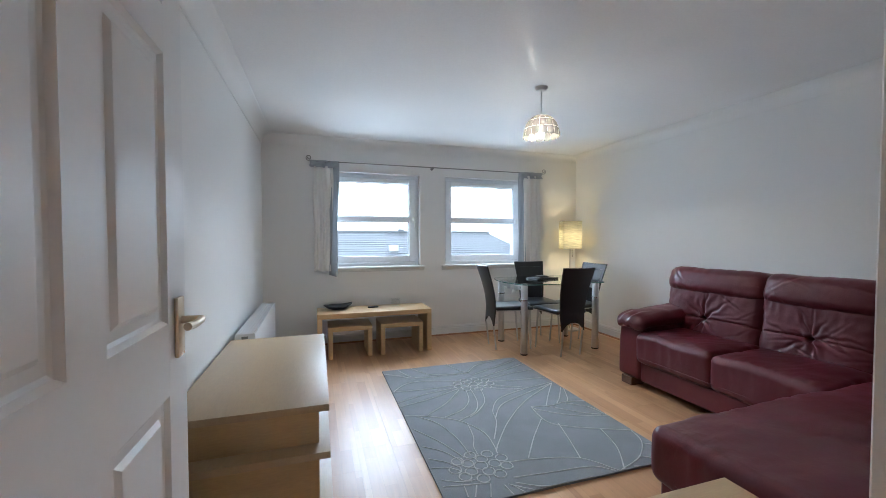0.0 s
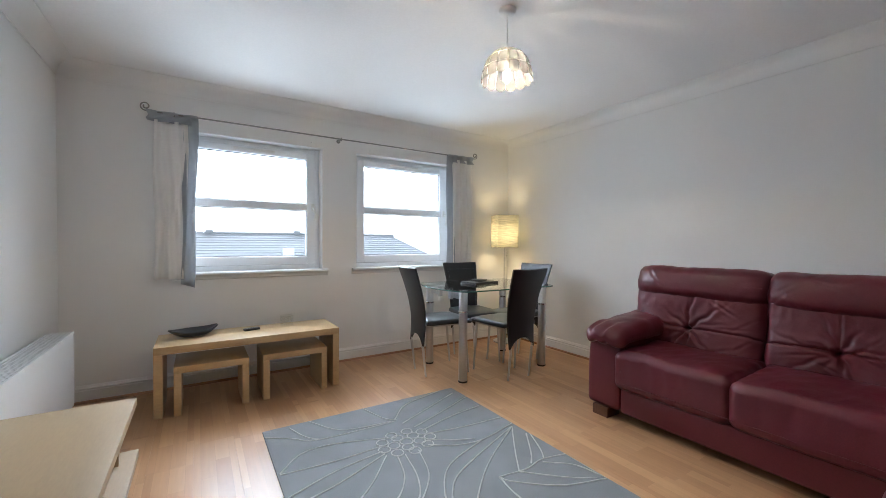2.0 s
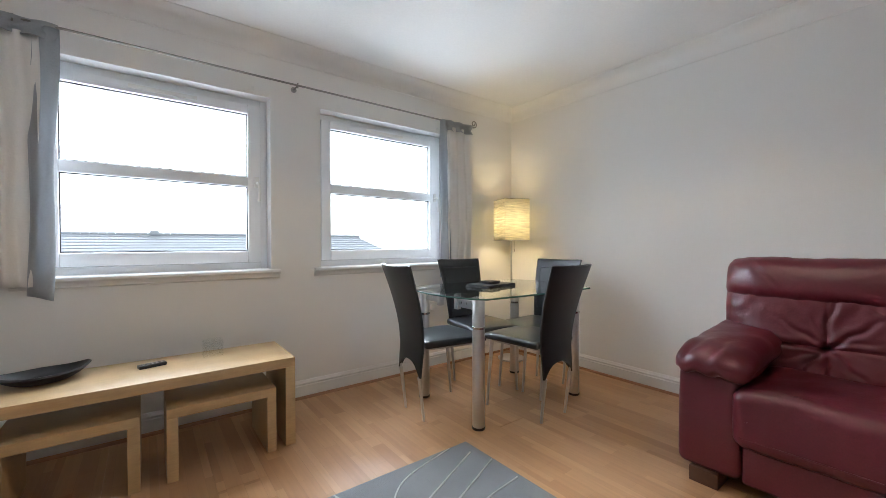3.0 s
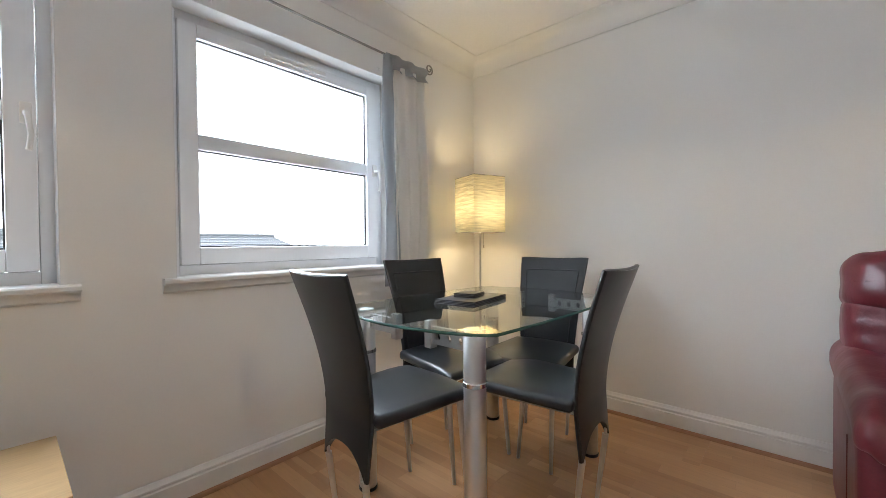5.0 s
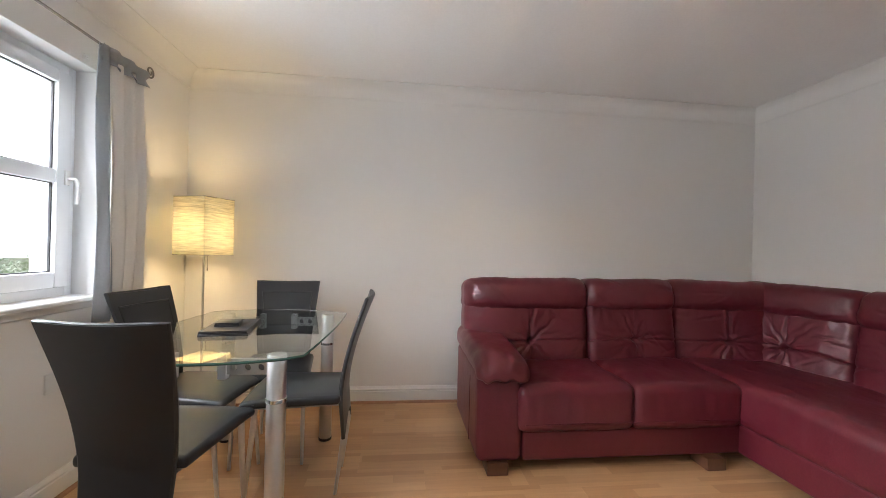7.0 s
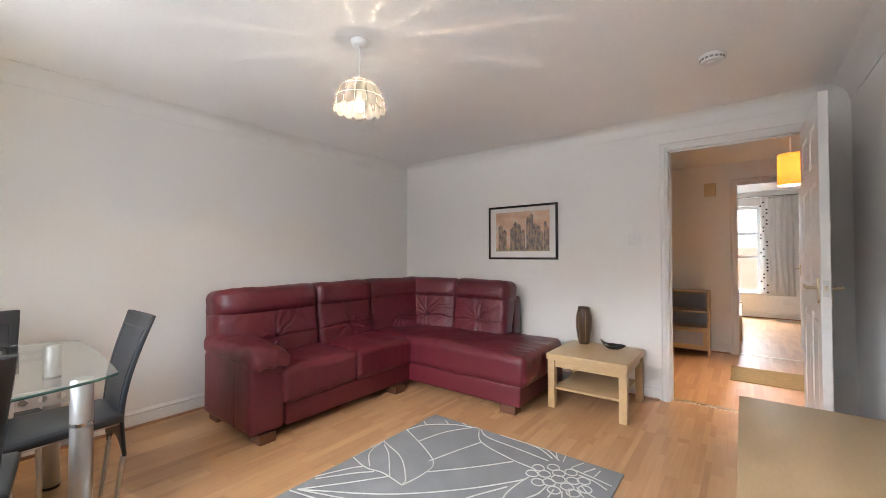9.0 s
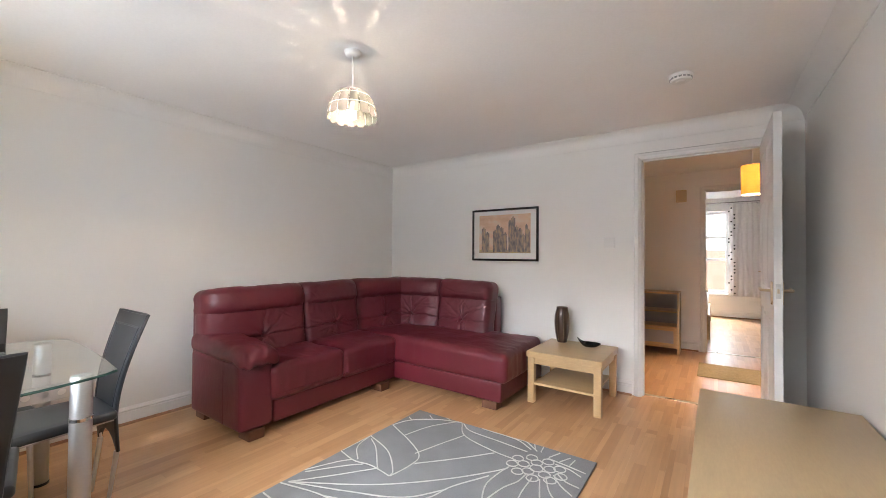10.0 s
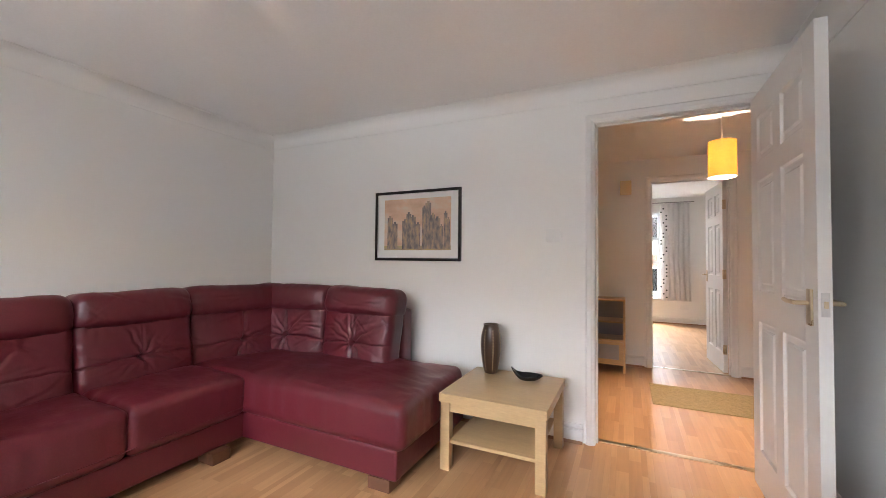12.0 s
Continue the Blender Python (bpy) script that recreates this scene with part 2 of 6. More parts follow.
M_SHADEPAPER = translucent("crinkled_rice_paper", (0.78, 0.70, 0.50), 0.30, 9, 0.6, (1.2, 1.2, 16), 1.0, passing=(0.29, 0.275, 0.195))
M_SHELL = translucent("capiz_shell", (0.095, 0.093, 0.088), 0.5, 22, 0.45, passing=(0.046, 0.046, 0.046), clear=0.065)
M_DRUM = translucent("cream_drum_fabric", (0.80, 0.60, 0.34), 0.72, 60, 0.06, passing=(0.42, 0.275, 0.105))
M_CURTW = translucent("cream_curtain_cloth", (0.90, 0.88, 0.84), 0.12, 120, 0.05)
M_CURTG = translucent("silver_grey_curtain_cloth", (0.46, 0.48, 0.50), 0.35, 120, 0.08)
M_CURTB = translucent("white_dotted_curtain_cloth", (0.84, 0.83, 0.81), 0.5, 120, 0.04)


def emitter(name, colour, strength):
    m = bpy.data.materials.new(name)
    m.use_nodes = True
    b = m.node_tree.nodes["Principled BSDF"]
    b.inputs["Base Color"].default_value = (*colour, 1)
    b.inputs["Emission Color"].default_value, b.inputs["Emission Strength"].default_value = (*colour, 1), strength
    return m




def lit_bulb():
    """A glowing clear envelope that lets the filament's light out."""
    m = bpy.data.materials.new("lit_bulb")
    m.use_nodes = True
    n, l = m.node_tree.nodes, m.node_tree.links
    n.remove(n["Principled BSDF"])
    em, see, both = n.new("ShaderNodeEmission"), n.new("ShaderNodeBsdfTransparent"), n.new("ShaderNodeAddShader")
    em.inputs["Color"].default_value, em.inputs["Strength"].default_value = (1.0, 0.88, 0.70, 1), 7.0
    see.inputs["Color"].default_value = (0.95, 0.95, 0.95, 1)
    l.new(em.outputs[0], both.inputs[0])
    l.new(see.outputs[0], both.inputs[1])
    l.new(both.outputs[0], n["Material Output"].inputs["Surface"])
    return m


M_BULB = lit_bulb()
M_SKYGLOW = emitter("white_cloud", (0.93, 0.97, 1.0), 2.2)

# ---- mesh helpers ----


def mesh_from(name, bm, mat, smooth=None):
    me = bpy.data.meshes.new(name)
    bmesh.ops.recalc_face_normals(bm, faces=bm.faces)
    bm.to_mesh(me)
    bm.free()
    me.materials.append(mat)
    if smooth is not None:
        me.polygons.foreach_set("use_smooth", [True] * len(me.polygons))
        me.set_sharp_from_angle(angle=radians(smooth))
    return me


def part(name, bm, mat, parent, label="", smooth=40):
    ob = new(name, mesh_from(name, bm, mat, smooth))
    ob.parent = parent
    if label:
        ob["label"] = label
    return ob


def thing(name, place, label, category, group="", kind="", turn=0.0):
    ob = new(name)
    ob.empty_display_size = 0.1
    ob.matrix_basis = pose(*place, 0, 0, turn)
    return tagged(ob, label, category, group, kind)


def structure(name, bm, mat, label="", category="", smooth=40):
    return tagged(new(name, mesh_from(name, bm, mat, smooth)), label, category, "", "structure")


def box(bm, x0, x1, y0, y1, z0, z1, bevel=0.0, seg=2):
    r = bmesh.ops.create_cube(bm, size=1.0, matrix=Matrix.Translation(((x0 + x1) / 2, (y0 + y1) / 2, (z0 + z1) / 2)) @ Matrix.Diagonal((abs(x1 - x0), abs(y1 - y0), abs(z1 - z0), 1)))
    if bevel:
        edges = {e for v in r["verts"] for e in v.link_edges}
        bmesh.ops.bevel(bm, geom=list(edges), offset=bevel, segments=seg, affect="EDGES", profile=0.6)
    return bm


def boxes(*list_of):
    bm = bmesh.new()
    for b in list_of:
        box(bm, *b)
    return bm


def one(x0, x1, y0, y1, z0, z1, bevel=0.0, seg=2):
    return box(bmesh.new(), x0, x1, y0, y1, z0, z1, bevel, seg)


def cone(bm, p, q, r1, r2, seg=20):
    p, q = Vector(p), Vector(q)
    d = q - p
    m = Matrix.Translation((p + q) / 2) @ d.to_track_quat("Z", "Y").to_matrix().to_4x4()
    bmesh.ops.create_cone(bm, cap_ends=True, segments=seg, radius1=r1, radius2=r2, depth=d.length, matrix=m)
    return bm


def lathe(bm, profile, seg=32, place=(0, 0, 0), caps=True):
    """profile: pairs of radius and height, turned round a vertical axis."""
    rings = []
    for r, z in profile:
        rings.append([bm.verts.new((place[0] + r * math.cos(2 * math.pi * k / seg), place[1] + r * math.sin(2 * math.pi * k / seg), place[2] + z)) for k in range(seg)])
    for a, b in zip(rings, rings[1:]):
        for k in range(seg):
            bm.faces.new((a[k], a[(k + 1) % seg], b[(k + 1) % seg], b[k]))
    if caps:
        for ring in (rings[0], rings[-1]):
            bm.faces.new(ring)
    return bm


def tube(bm, pts, r, seg=8, closed=False):
    pts = [Vector(p) for p in pts]
    rings = []
    side = None
    for i, p in enumerate(pts):
        a = pts[max(0, i - 1)]
        b = pts[min(len(pts) - 1, i + 1)]
        d = (b - a).normalized()
        up = side if side else (Vector((0, 0, 1)) if abs(d.z) < 0.9 else Vector((1, 0, 0)))
        u = d.cross(up).normalized()
        v = u.cross(d).normalized()
        side = v
        rings.append([bm.verts.new(p + r * (math.cos(2 * math.pi * k / seg) * u + math.sin(2 * math.pi * k / seg) * v)) for k in range(seg)])
    for a, b in zip(rings, rings[1:]):
        for k in range(seg):
            bm.faces.new((a[k], a[(k + 1) % seg], b[(k + 1) % seg], b[k]))
    bm.faces.new(rings[0])
    bm.faces.new(rings[-1])
    return bm


def extrude_profile(bm, profile, along, a0, a1, origin, sign, m0=0.0, m1=0.0):
    """A moulding: profile of (out, up) pairs, run along 'x' or 'y' from a0 to a1; out points away from the wall by sign.
    m0, m1: how far each end is mitred per unit of out."""
    ends = []
    for a, m in ((a0, m0), (a1, m1)):
        ring = []
        for o, u in profile:
            t = a + m * o
            ring.append(bm.verts.new((t, origin[0] + sign * o, origin[1] + u) if along == "x" else (origin[0] + sign * o, t, origin[1] + u)))
        ends.append(ring)
    k = len(profile)
    for i in range(k):
        bm.faces.new((ends[0][i], ends[0][(i + 1) % k], ends[1][(i + 1) % k], ends[1][i]))
    bm.faces.new(ends[0])
    bm.faces.new(ends[1])
    return bm


def soft_box(half, r, n=14, fn=None, counts=None):
    """A padded block: a box with round edges of radius r, its points passed through fn(x, y, z) for bulges and folds."""
    bm = bmesh.new()
    hx, hy, hz = half
    made = {}
    counts = counts or (n, n, n)

    def vert(p):
        key = tuple(round(c, 5) for c in p)
        if key not in made:
            q = Vector((p[0] * hx, p[1] * hy, p[2] * hz))
            inner = Vector((max(-hx + r, min(hx - r, q.x)), max(-hy + r, min(hy - r, q.y)), max(-hz + r, min(hz - r, q.z))))
            d = q - inner
            if d.length > 1e-9:
                q = inner + d.normalized() * r
            if fn:
                q = Vector(fn(q.x, q.y, q.z))
            made[key] = bm.verts.new(q)
        return made[key]

    def lin(i, a):
        # denser points in the round edges
        e = min(0.45, r / half[a])
        s = i / counts[a]
        ka = 0.22 if counts[a] < 40 else max(0.12, e * 0.6)
        if s < ka:
            return -1 + e * s / ka
        if s > 1 - ka:
            return 1 - e * (1 - s) / ka
        return -1 + e + (2 - 2 * e) * (s - ka) / (1 - 2 * ka)

    for axis in range(3):
        o = [a for a in range(3) if a != axis]
        for sgn in (-1, 1):
            for i in range(counts[o[0]]):
                for j in range(counts[o[1]]):
                    quad = []
                    for di, dj in ((0, 0), (1, 0), (1, 1), (0, 1)):
                        p = [0, 0, 0]
                        p[axis] = sgn
                        p[o[0]], p[o[1]] = lin(i + di, o[0]), lin(j + dj, o[1])
                        quad.append(vert(p))
                    if len(set(quad)) == 4:
                        bm.faces.new(quad)
    return bm


def moved(bm, m):
    bmesh.ops.transform(bm, matrix=m, verts=bm.verts)
    return bm

# ---- the shell of the flat ----


def wall_mesh(us, zs, holes, v0, v1, along):
    """A wall on a grid of lines us and zs; holes are cells (i, j) left open. along 'x': u is x and v is y."""
    bm = bmesh.new()
    solid = {(i, j) for i in range(len(us) - 1) for j in range(len(zs) - 1)} - set(holes)
    cache = {}

    def vert(u, v, z):
        key = (u, v, z)
        if key not in cache:
            cache[key] = bm.verts.new((u, v, z) if along == "x" else (v, u, z))
        return cache[key]

    for i, j in solid:
        a, b, c, d = us[i], us[i + 1], zs[j], zs[j + 1]
        for v in (v0, v1):
            bm.faces.new((vert(a, v, c), vert(b, v, c), vert(b, v, d), vert(a, v, d)))
        for (ni, nj), (p, q) in (((i - 1, j), ((a, c), (a, d))), ((i + 1, j), ((b, c), (b, d))), ((i, j - 1), ((a, c), (b, c))), ((i, j + 1), ((a, d), (b, d)))):
            if (ni, nj) not in solid:
                bm.faces.new((vert(p[0], v0, p[1]), vert(q[0], v0, q[1]), vert(q[0], v1, q[1]), vert(p[0], v1, p[1])))
    return bm


WIN1, WIN2, WZ0, WZ1 = (0.55, 1.652), (1.970, 3.078), 0.862, 1.972
DOOR_X0, DOOR_X1, DOOR_H = 0.105, 0.952, 2.07
HALL_Y, BED_Y, BED_X, HALL_X0, HALL_X1, BED_X1 = -1.12, -4.85, -0.56, -1.3, 2.4, 2.4

structure("wall_north", wall_mesh((L_X - 0.12, *WIN1, *WIN2, R_X + 0.12), (-0.02, WZ0, WZ1, 2.45), ((1, 1), (3, 1)), W_Y, W_Y + 0.3, "x"), M_WALL, "white painted window wall", "wall", None)
structure("wall_south", wall_mesh((L_X - 0.12, DOOR_X0 - 0.025, DOOR_X1 + 0.025, R_X + 0.12), (-0.02, DOOR_H + 0.025, 2.45), ((1, 0),), D_Y - 0.1, D_Y, "x"), M_WALL, "white painted wall with the doorway", "wall", None)
structure("wall_west", one(L_X - 0.12, L_X, D_Y, W_Y, -0.02, 2.45), M_WALL, "white painted wall behind the radiator", "wall", None)
structure("wall_east", one(R_X, R_X + 0.12, D_Y, W_Y, -0.02, 2.45), M_WALL, "white painted wall behind the sofa", "wall", None)
structure("ceiling", one(L_X, R_X, D_Y, W_Y, CEIL, CEIL + 0.1), M_CEIL, "white stippled ceiling", "ceiling", None)
# hall and bedroom beyond the door
B_DX0, B_DX1 = -0.20, 0.525
structure("wall_hall_south", wall_mesh((HALL_X0, B_DX0 - 0.025, B_DX1 + 0.025, HALL_X1), (-0.02, DOOR_H + 0.025, 2.45), ((1, 0),), HALL_Y - 0.1, HALL_Y, "x"), M_WALL, "white painted hall wall", "wall", None)
# unseen wall added at the hall's open end to keep outdoor light out
structure("wall_hall_north", one(HALL_X0 - 0.1, L_X - 0.12, D_Y - 0.1, D_Y, -0.02, 2.45), M_WALL, "", "wall", None)
structure("wall_hall_west", one(HALL_X0 - 0.1, HALL_X0, HALL_Y, D_Y - 0.1, -0.02, 2.45), M_WALL, "", "wall", None)
structure("wall_hall_east", one(HALL_X1, HALL_X1 + 0.1, HALL_Y, D_Y - 0.1, -0.02, 2.45), M_WALL, "", "wall", None)
structure("hall_ceiling", one(HALL_X0, HALL_X1, HALL_Y, D_Y - 0.1, CEIL, CEIL + 0.1), M_CEIL, "white hall ceiling", "ceiling", None)
BW = (0.19, 1.30, 0.47, 2.16)
structure("wall_bedroom_south", wall_mesh((BED_X - 0.1, BW[0], BW[1], BED_X1 + 0.1), (-0.02, BW[2], BW[3], 2.6), ((1, 1),), BED_Y - 0.25, BED_Y, "x"), M_WALL, "white bedroom window wall", "wall", None)
structure("wall_bedroom_west", one(BED_X - 0.1, BED_X, BED_Y, HALL_Y - 0.1, -0.02, 2.6), M_WALL, "", "wall", None)
structure("wall_bedroom_east", one(BED_X1, BED_X1 + 0.1, BED_Y, HALL_Y - 0.1, -0.02, 2.6), M_WALL, "", "wall", None)
structure("bedroom_ceiling", one(BED_X, BED_X1, BED_Y, HALL_Y - 0.1, 2.42, 2.52), M_CEIL, "white bedroom ceiling", "ceiling", None)

# coving and skirting
COVE = [(0.0, 0.0), (0.105, 0.0), (0.105, -0.004), (0.094, -0.007)]
COVE += [(0.092 - 0.082 * math.sin(a), -0.092 + 0.082 * math.cos(a)) for a in [radians(d) for d in (12, 26, 40, 54, 68, 80)]]
COVE += [(0.006, -0.092), (0.006, -0.105), (0.0, -0.105)]
cv = bmesh.new()
extrude_profile(cv, COVE, "x", L_X, R_X, (W_Y, CEIL), -1, 1, -1)
extrude_profile(cv, COVE, "x", L_X, R_X, (D_Y, CEIL), 1, 1, -1)
extrude_profile(cv, COVE, "y", D_Y, W_Y, (L_X, CEIL), 1, 1, -1)
extrude_profile(cv, COVE, "y", D_Y, W_Y, (R_X, CEIL), -1, 1, -1)
structure("coving", cv, M_WALL, "white plaster coving", "coving", 30)
SKIRT = [(0, 0), (0.018, 0), (0.018, 0.083), (0.013, 0.087), (0.013, 0.091), (0.0165, 0.095), (0.0165, 0.101), (0.011, 0.107), (0.006, 0.118), (0, 0.118)]
BEAD = [(0.018, 0.0), (0.034, 0.0), (0.0325, 0.007), (0.028, 0.0125), (0.018, 0.016)]
for label, prof, mat in (("skirting", SKIRT, M_GLOSS), ("floor_bead", BEAD, M_LINE)):
    sk = bmesh.new()
    extrude_profile(sk, prof, "x", L_X, R_X, (W_Y, 0), -1, 1, -1)
    extrude_profile(sk, prof, "x", DOOR_X1 + 0.075, R_X, (D_Y, 0), 1, 0, -1)
    extrude_profile(sk, prof, "x", L_X, DOOR_X0 - 0.075, (D_Y, 0), 1, 1, 0)
    extrude_profile(sk, prof, "y", D_Y, W_Y, (L_X, 0), 1, 1, -1)
    extrude_profile(sk, prof, "y", D_Y, W_Y, (R_X, 0), -1, 1, -1)
    extrude_profile(sk, prof, "x", B_DX1 + 0.075, HALL_X1, (HALL_Y, 0), 1, 0, -1)
    extrude_profile(sk, prof, "x", HALL_X0, B_DX0 - 0.075, (HALL_Y, 0), 1, 1, 0)
    extrude_profile(sk, prof, "x", BED_X, BED_X1, (BED_Y, 0), 1, 1, -1)
    extrude_profile(sk, prof, "y", BED_Y, -2.95, (BED_X, 0), 1, 1, 0)
    structure("baseboard" if label == "skirting" else "trim", sk, mat, "white moulded skirting board" if label == "skirting" else "brown wooden bead at the floor's edge", label.replace("_", " "), 30)

ARCH = [(0, 0), (0.055, 0), (0.055, 0.010), (0.045, 0.018), (0.022, 0.018), (0.014, 0.013), (0.004, 0.012), (0, 0.009)]


def door_surround(name, x0, x1, h, y_front, y_back, label):
    """Lining in the opening and moulded architrave on both faces."""
    root = thing(name, (0, 0, 0), label, "door frame", kind="structure")
    lin = boxes((x0 - 0.025, x0, y_back, y_front, 0, h + 0.025), (x1, x1 + 0.025, y_back, y_front, 0, h + 0.025), (x0, x1, y_back, y_front, h, h + 0.025))
    ym = (y_front + y_back) / 2
    box(lin, x0, x0 + 0.012, ym - 0.03, ym + 0.012, 0, h - 0.012)
    box(lin, x1 - 0.012, x1, ym - 0.03, ym + 0.012, 0, h - 0.012)
    box(lin, x0 + 0.012, x1 - 0.012, ym - 0.03, ym + 0.012, h - 0.012, h)
    part("lining", lin, M_GLOSS, root, smooth=None)
    for y, s in ((y_front, 1), (y_back, -1)):
        for side, base in ((-1, x0), (1, x1)):
            bm = bmesh.new()
            lo = [bm.verts.new((base + side * (o + 0.004), y + s * u, 0)) for o, u in ARCH]
            hi = [bm.verts.new((base + side * (o + 0.004), y + s * u, h + 0.004 + o)) for o, u in ARCH]
            for k in range(len(ARCH)):
                bm.faces.new((lo[k], lo[(k + 1) % len(ARCH)], hi[(k + 1) % len(ARCH)], hi[k]))
            bm.faces.new(lo)
            bm.faces.new(hi)
            part("architrave", bm, M_GLOSS, root, smooth=30)
        bm = bmesh.new()
        lo = [bm.verts.new((x0 - 0.004 - o, y + s * u, h + 0.004 + o)) for o, u in ARCH]
        hi = [bm.verts.new((x1 + 0.004 + o, y + s * u, h + 0.004 + o)) for o, u in ARCH]
        for k in range(len(ARCH)):
            bm.faces.new((lo[k], lo[(k + 1) % len(ARCH)], hi[(k + 1) % len(ARCH)], hi[k]))
        bm.faces.new(lo)
        bm.faces.new(hi)
        part("architrave", bm, M_GLOSS, root, smooth=30)
    return root


door_surround("door_frame_1", DOOR_X0, DOOR_X1, DOOR_H, D_Y, D_Y - 0.1, "white painted door lining and architrave")
door_surround("door_frame_2", B_DX0, B_DX1, DOOR_H, HALL_Y, HALL_Y - 0.1, "white painted bedroom door lining and architrave")
bar = boxes((DOOR_X0, DOOR_X1, D_Y - 0.105, D_Y - 0.065, 0, 0.006, 0.002))
structure("threshold_strip", bar, M_BRASS, "thin brass threshold strip in the doorway", "threshold")
bar = boxes((B_DX0, B_DX1, HALL_Y - 0.07, HALL_Y - 0.03, 0, 0.006, 0.002))
structure("threshold_strip", bar, M_BRASS, "thin brass threshold strip in the bedroom doorway", "threshold")


def lever(parent, x, y, z, side, reach, mat=M_BRASS):
    """Back plate and lever on a door face whose outward normal is side * x; reach: which way the lever points along y."""
    h = part("door_handle", one(x, x + side * 0.009, y - 0.021, y + 0.021, z - 0.052, z + 0.082, 0.003), mat, parent, "brushed brass lever handle")
    bm = bmesh.new()
    cone(bm, (x + side * 0.008, y, z + 0.03), (x + side * 0.05, y, z + 0.03), 0.009, 0.008, 14)
    tube(bm, [(x + side * 0.048, y, z + 0.03), (x + side * 0.052, y + reach * 0.02, z + 0.031), (x + side * 0.052, y + reach * 0.06, z + 0.030), (x + side * 0.050, y + reach * 0.105, z + 0.034)], 0.0085, 10)
    part("lever", bm, mat, h)
    return h


def panel_door(name, width, height, label):
    """Six-panel door; hinge edge at the origin, leaf along +y, thickness across x."""
    root = thing(name, (0, 0, 0), label, "door", kind="structure")
    t = 0.02
    st, mid = 0.112, 0.10
    rails = (0.008, 0.21, 0.875, 1.03, 1.60, 1.70, 1.935, height)
    fr = boxes((-t, t, 0.0, st, 0.008, height, 0.0015), (-t, t, width - st, width, 0.008, height, 0.0015))
    pw = (width - 2 * st - mid) / 2
    for a, b in ((rails[0], rails[1]), (rails[2], rails[3]), (rails[4], rails[5]), (rails[6], rails[7])):
        box(fr, -t, t, st, width - st, a, b)
    for a, b in ((rails[1], rails[2]), (rails[3], rails[4]), (rails[5], rails[6])):
        box(fr, -t, t, st + pw, st + pw + mid, a, b)
    part("door_frame_rails", fr, M_GLOSS, root, smooth=None)
    for a, b in ((rails[1], rails[2]), (rails[3], rails[4]), (rails[5], rails[6])):
        for y in (st, st + pw + mid):
            bm = bmesh.new()
            for s in (-1, 1):
                rings = []
                for inset, x in ((0.0, t - 0.0005), (0.008, t - 0.0095), (0.016, t - 0.0115), (0.034, t - 0.0105), (0.044, t - 0.003), (0.05, t - 0.002)):
                    rings.append([bm.verts.new((s * x, yy, zz)) for yy, zz in ((y + inset, a + inset), (y + pw - inset, a + inset), (y + pw - inset, b - inset), (y + inset, b - inset))])
                for p, q in zip(rings, rings[1:]):
                    for k in range(4):
                        bm.faces.new((p[k], p[(k + 1) % 4], q[(k + 1) % 4], q[k]))
                bm.faces.new(rings[-1])
            part("panel", bm, M_GLOSS, root, smooth=12)
    for z in (0.25, 1.05, 1.80):
        part("hinge", one(-t - 0.004, t * 0.5, -0.008, 0.0, z - 0.05, z + 0.05, 0.001), M_BRASS, root, "brass hinge")
    return root


d1 = panel_door("door_1", 0.826, 2.062, "open white six-panel door with brass lever handles")
d1.matrix_basis = pose(0.127, 1.158, 0, 0, 0, -0.3)
lever(d1, 0.02, 0.768, 0.998, 1, -1)
lever(d1, -0.02, 0.768, 0.998, -1, -1)
part("latch_plate", one(-0.012, 0.012, 0.826, 0.829, 0.985, 1.07, 0.001), M_SILVER, d1, "steel latch plate")
part("latch", one(-0.006, 0.006, 0.829, 0.838, 1.015, 1.04, 0.003), M_BRASS, d1)
d2 = panel_door("door_2", 0.71, 2.05, "open white six-panel bedroom door")
d2.matrix_basis = pose(-0.172, HALL_Y - 0.115, 0, 0, 0, 183.5)
lever(d2, -0.02, 0.65, 0.998, -1, -1)
lever(d2, 0.02, 0.65, 0.998, 1, -1)
d3 = panel_door("door_3", 0.71, 2.05, "closed white six-panel bedroom cupboard door")
d3.matrix_basis = pose(BED_X + 0.022, -3.0 - 0.72, 0, 0, 0, 0)
lever(d3, 0.02, 0.65, 0.998, 1, -1)

# windows


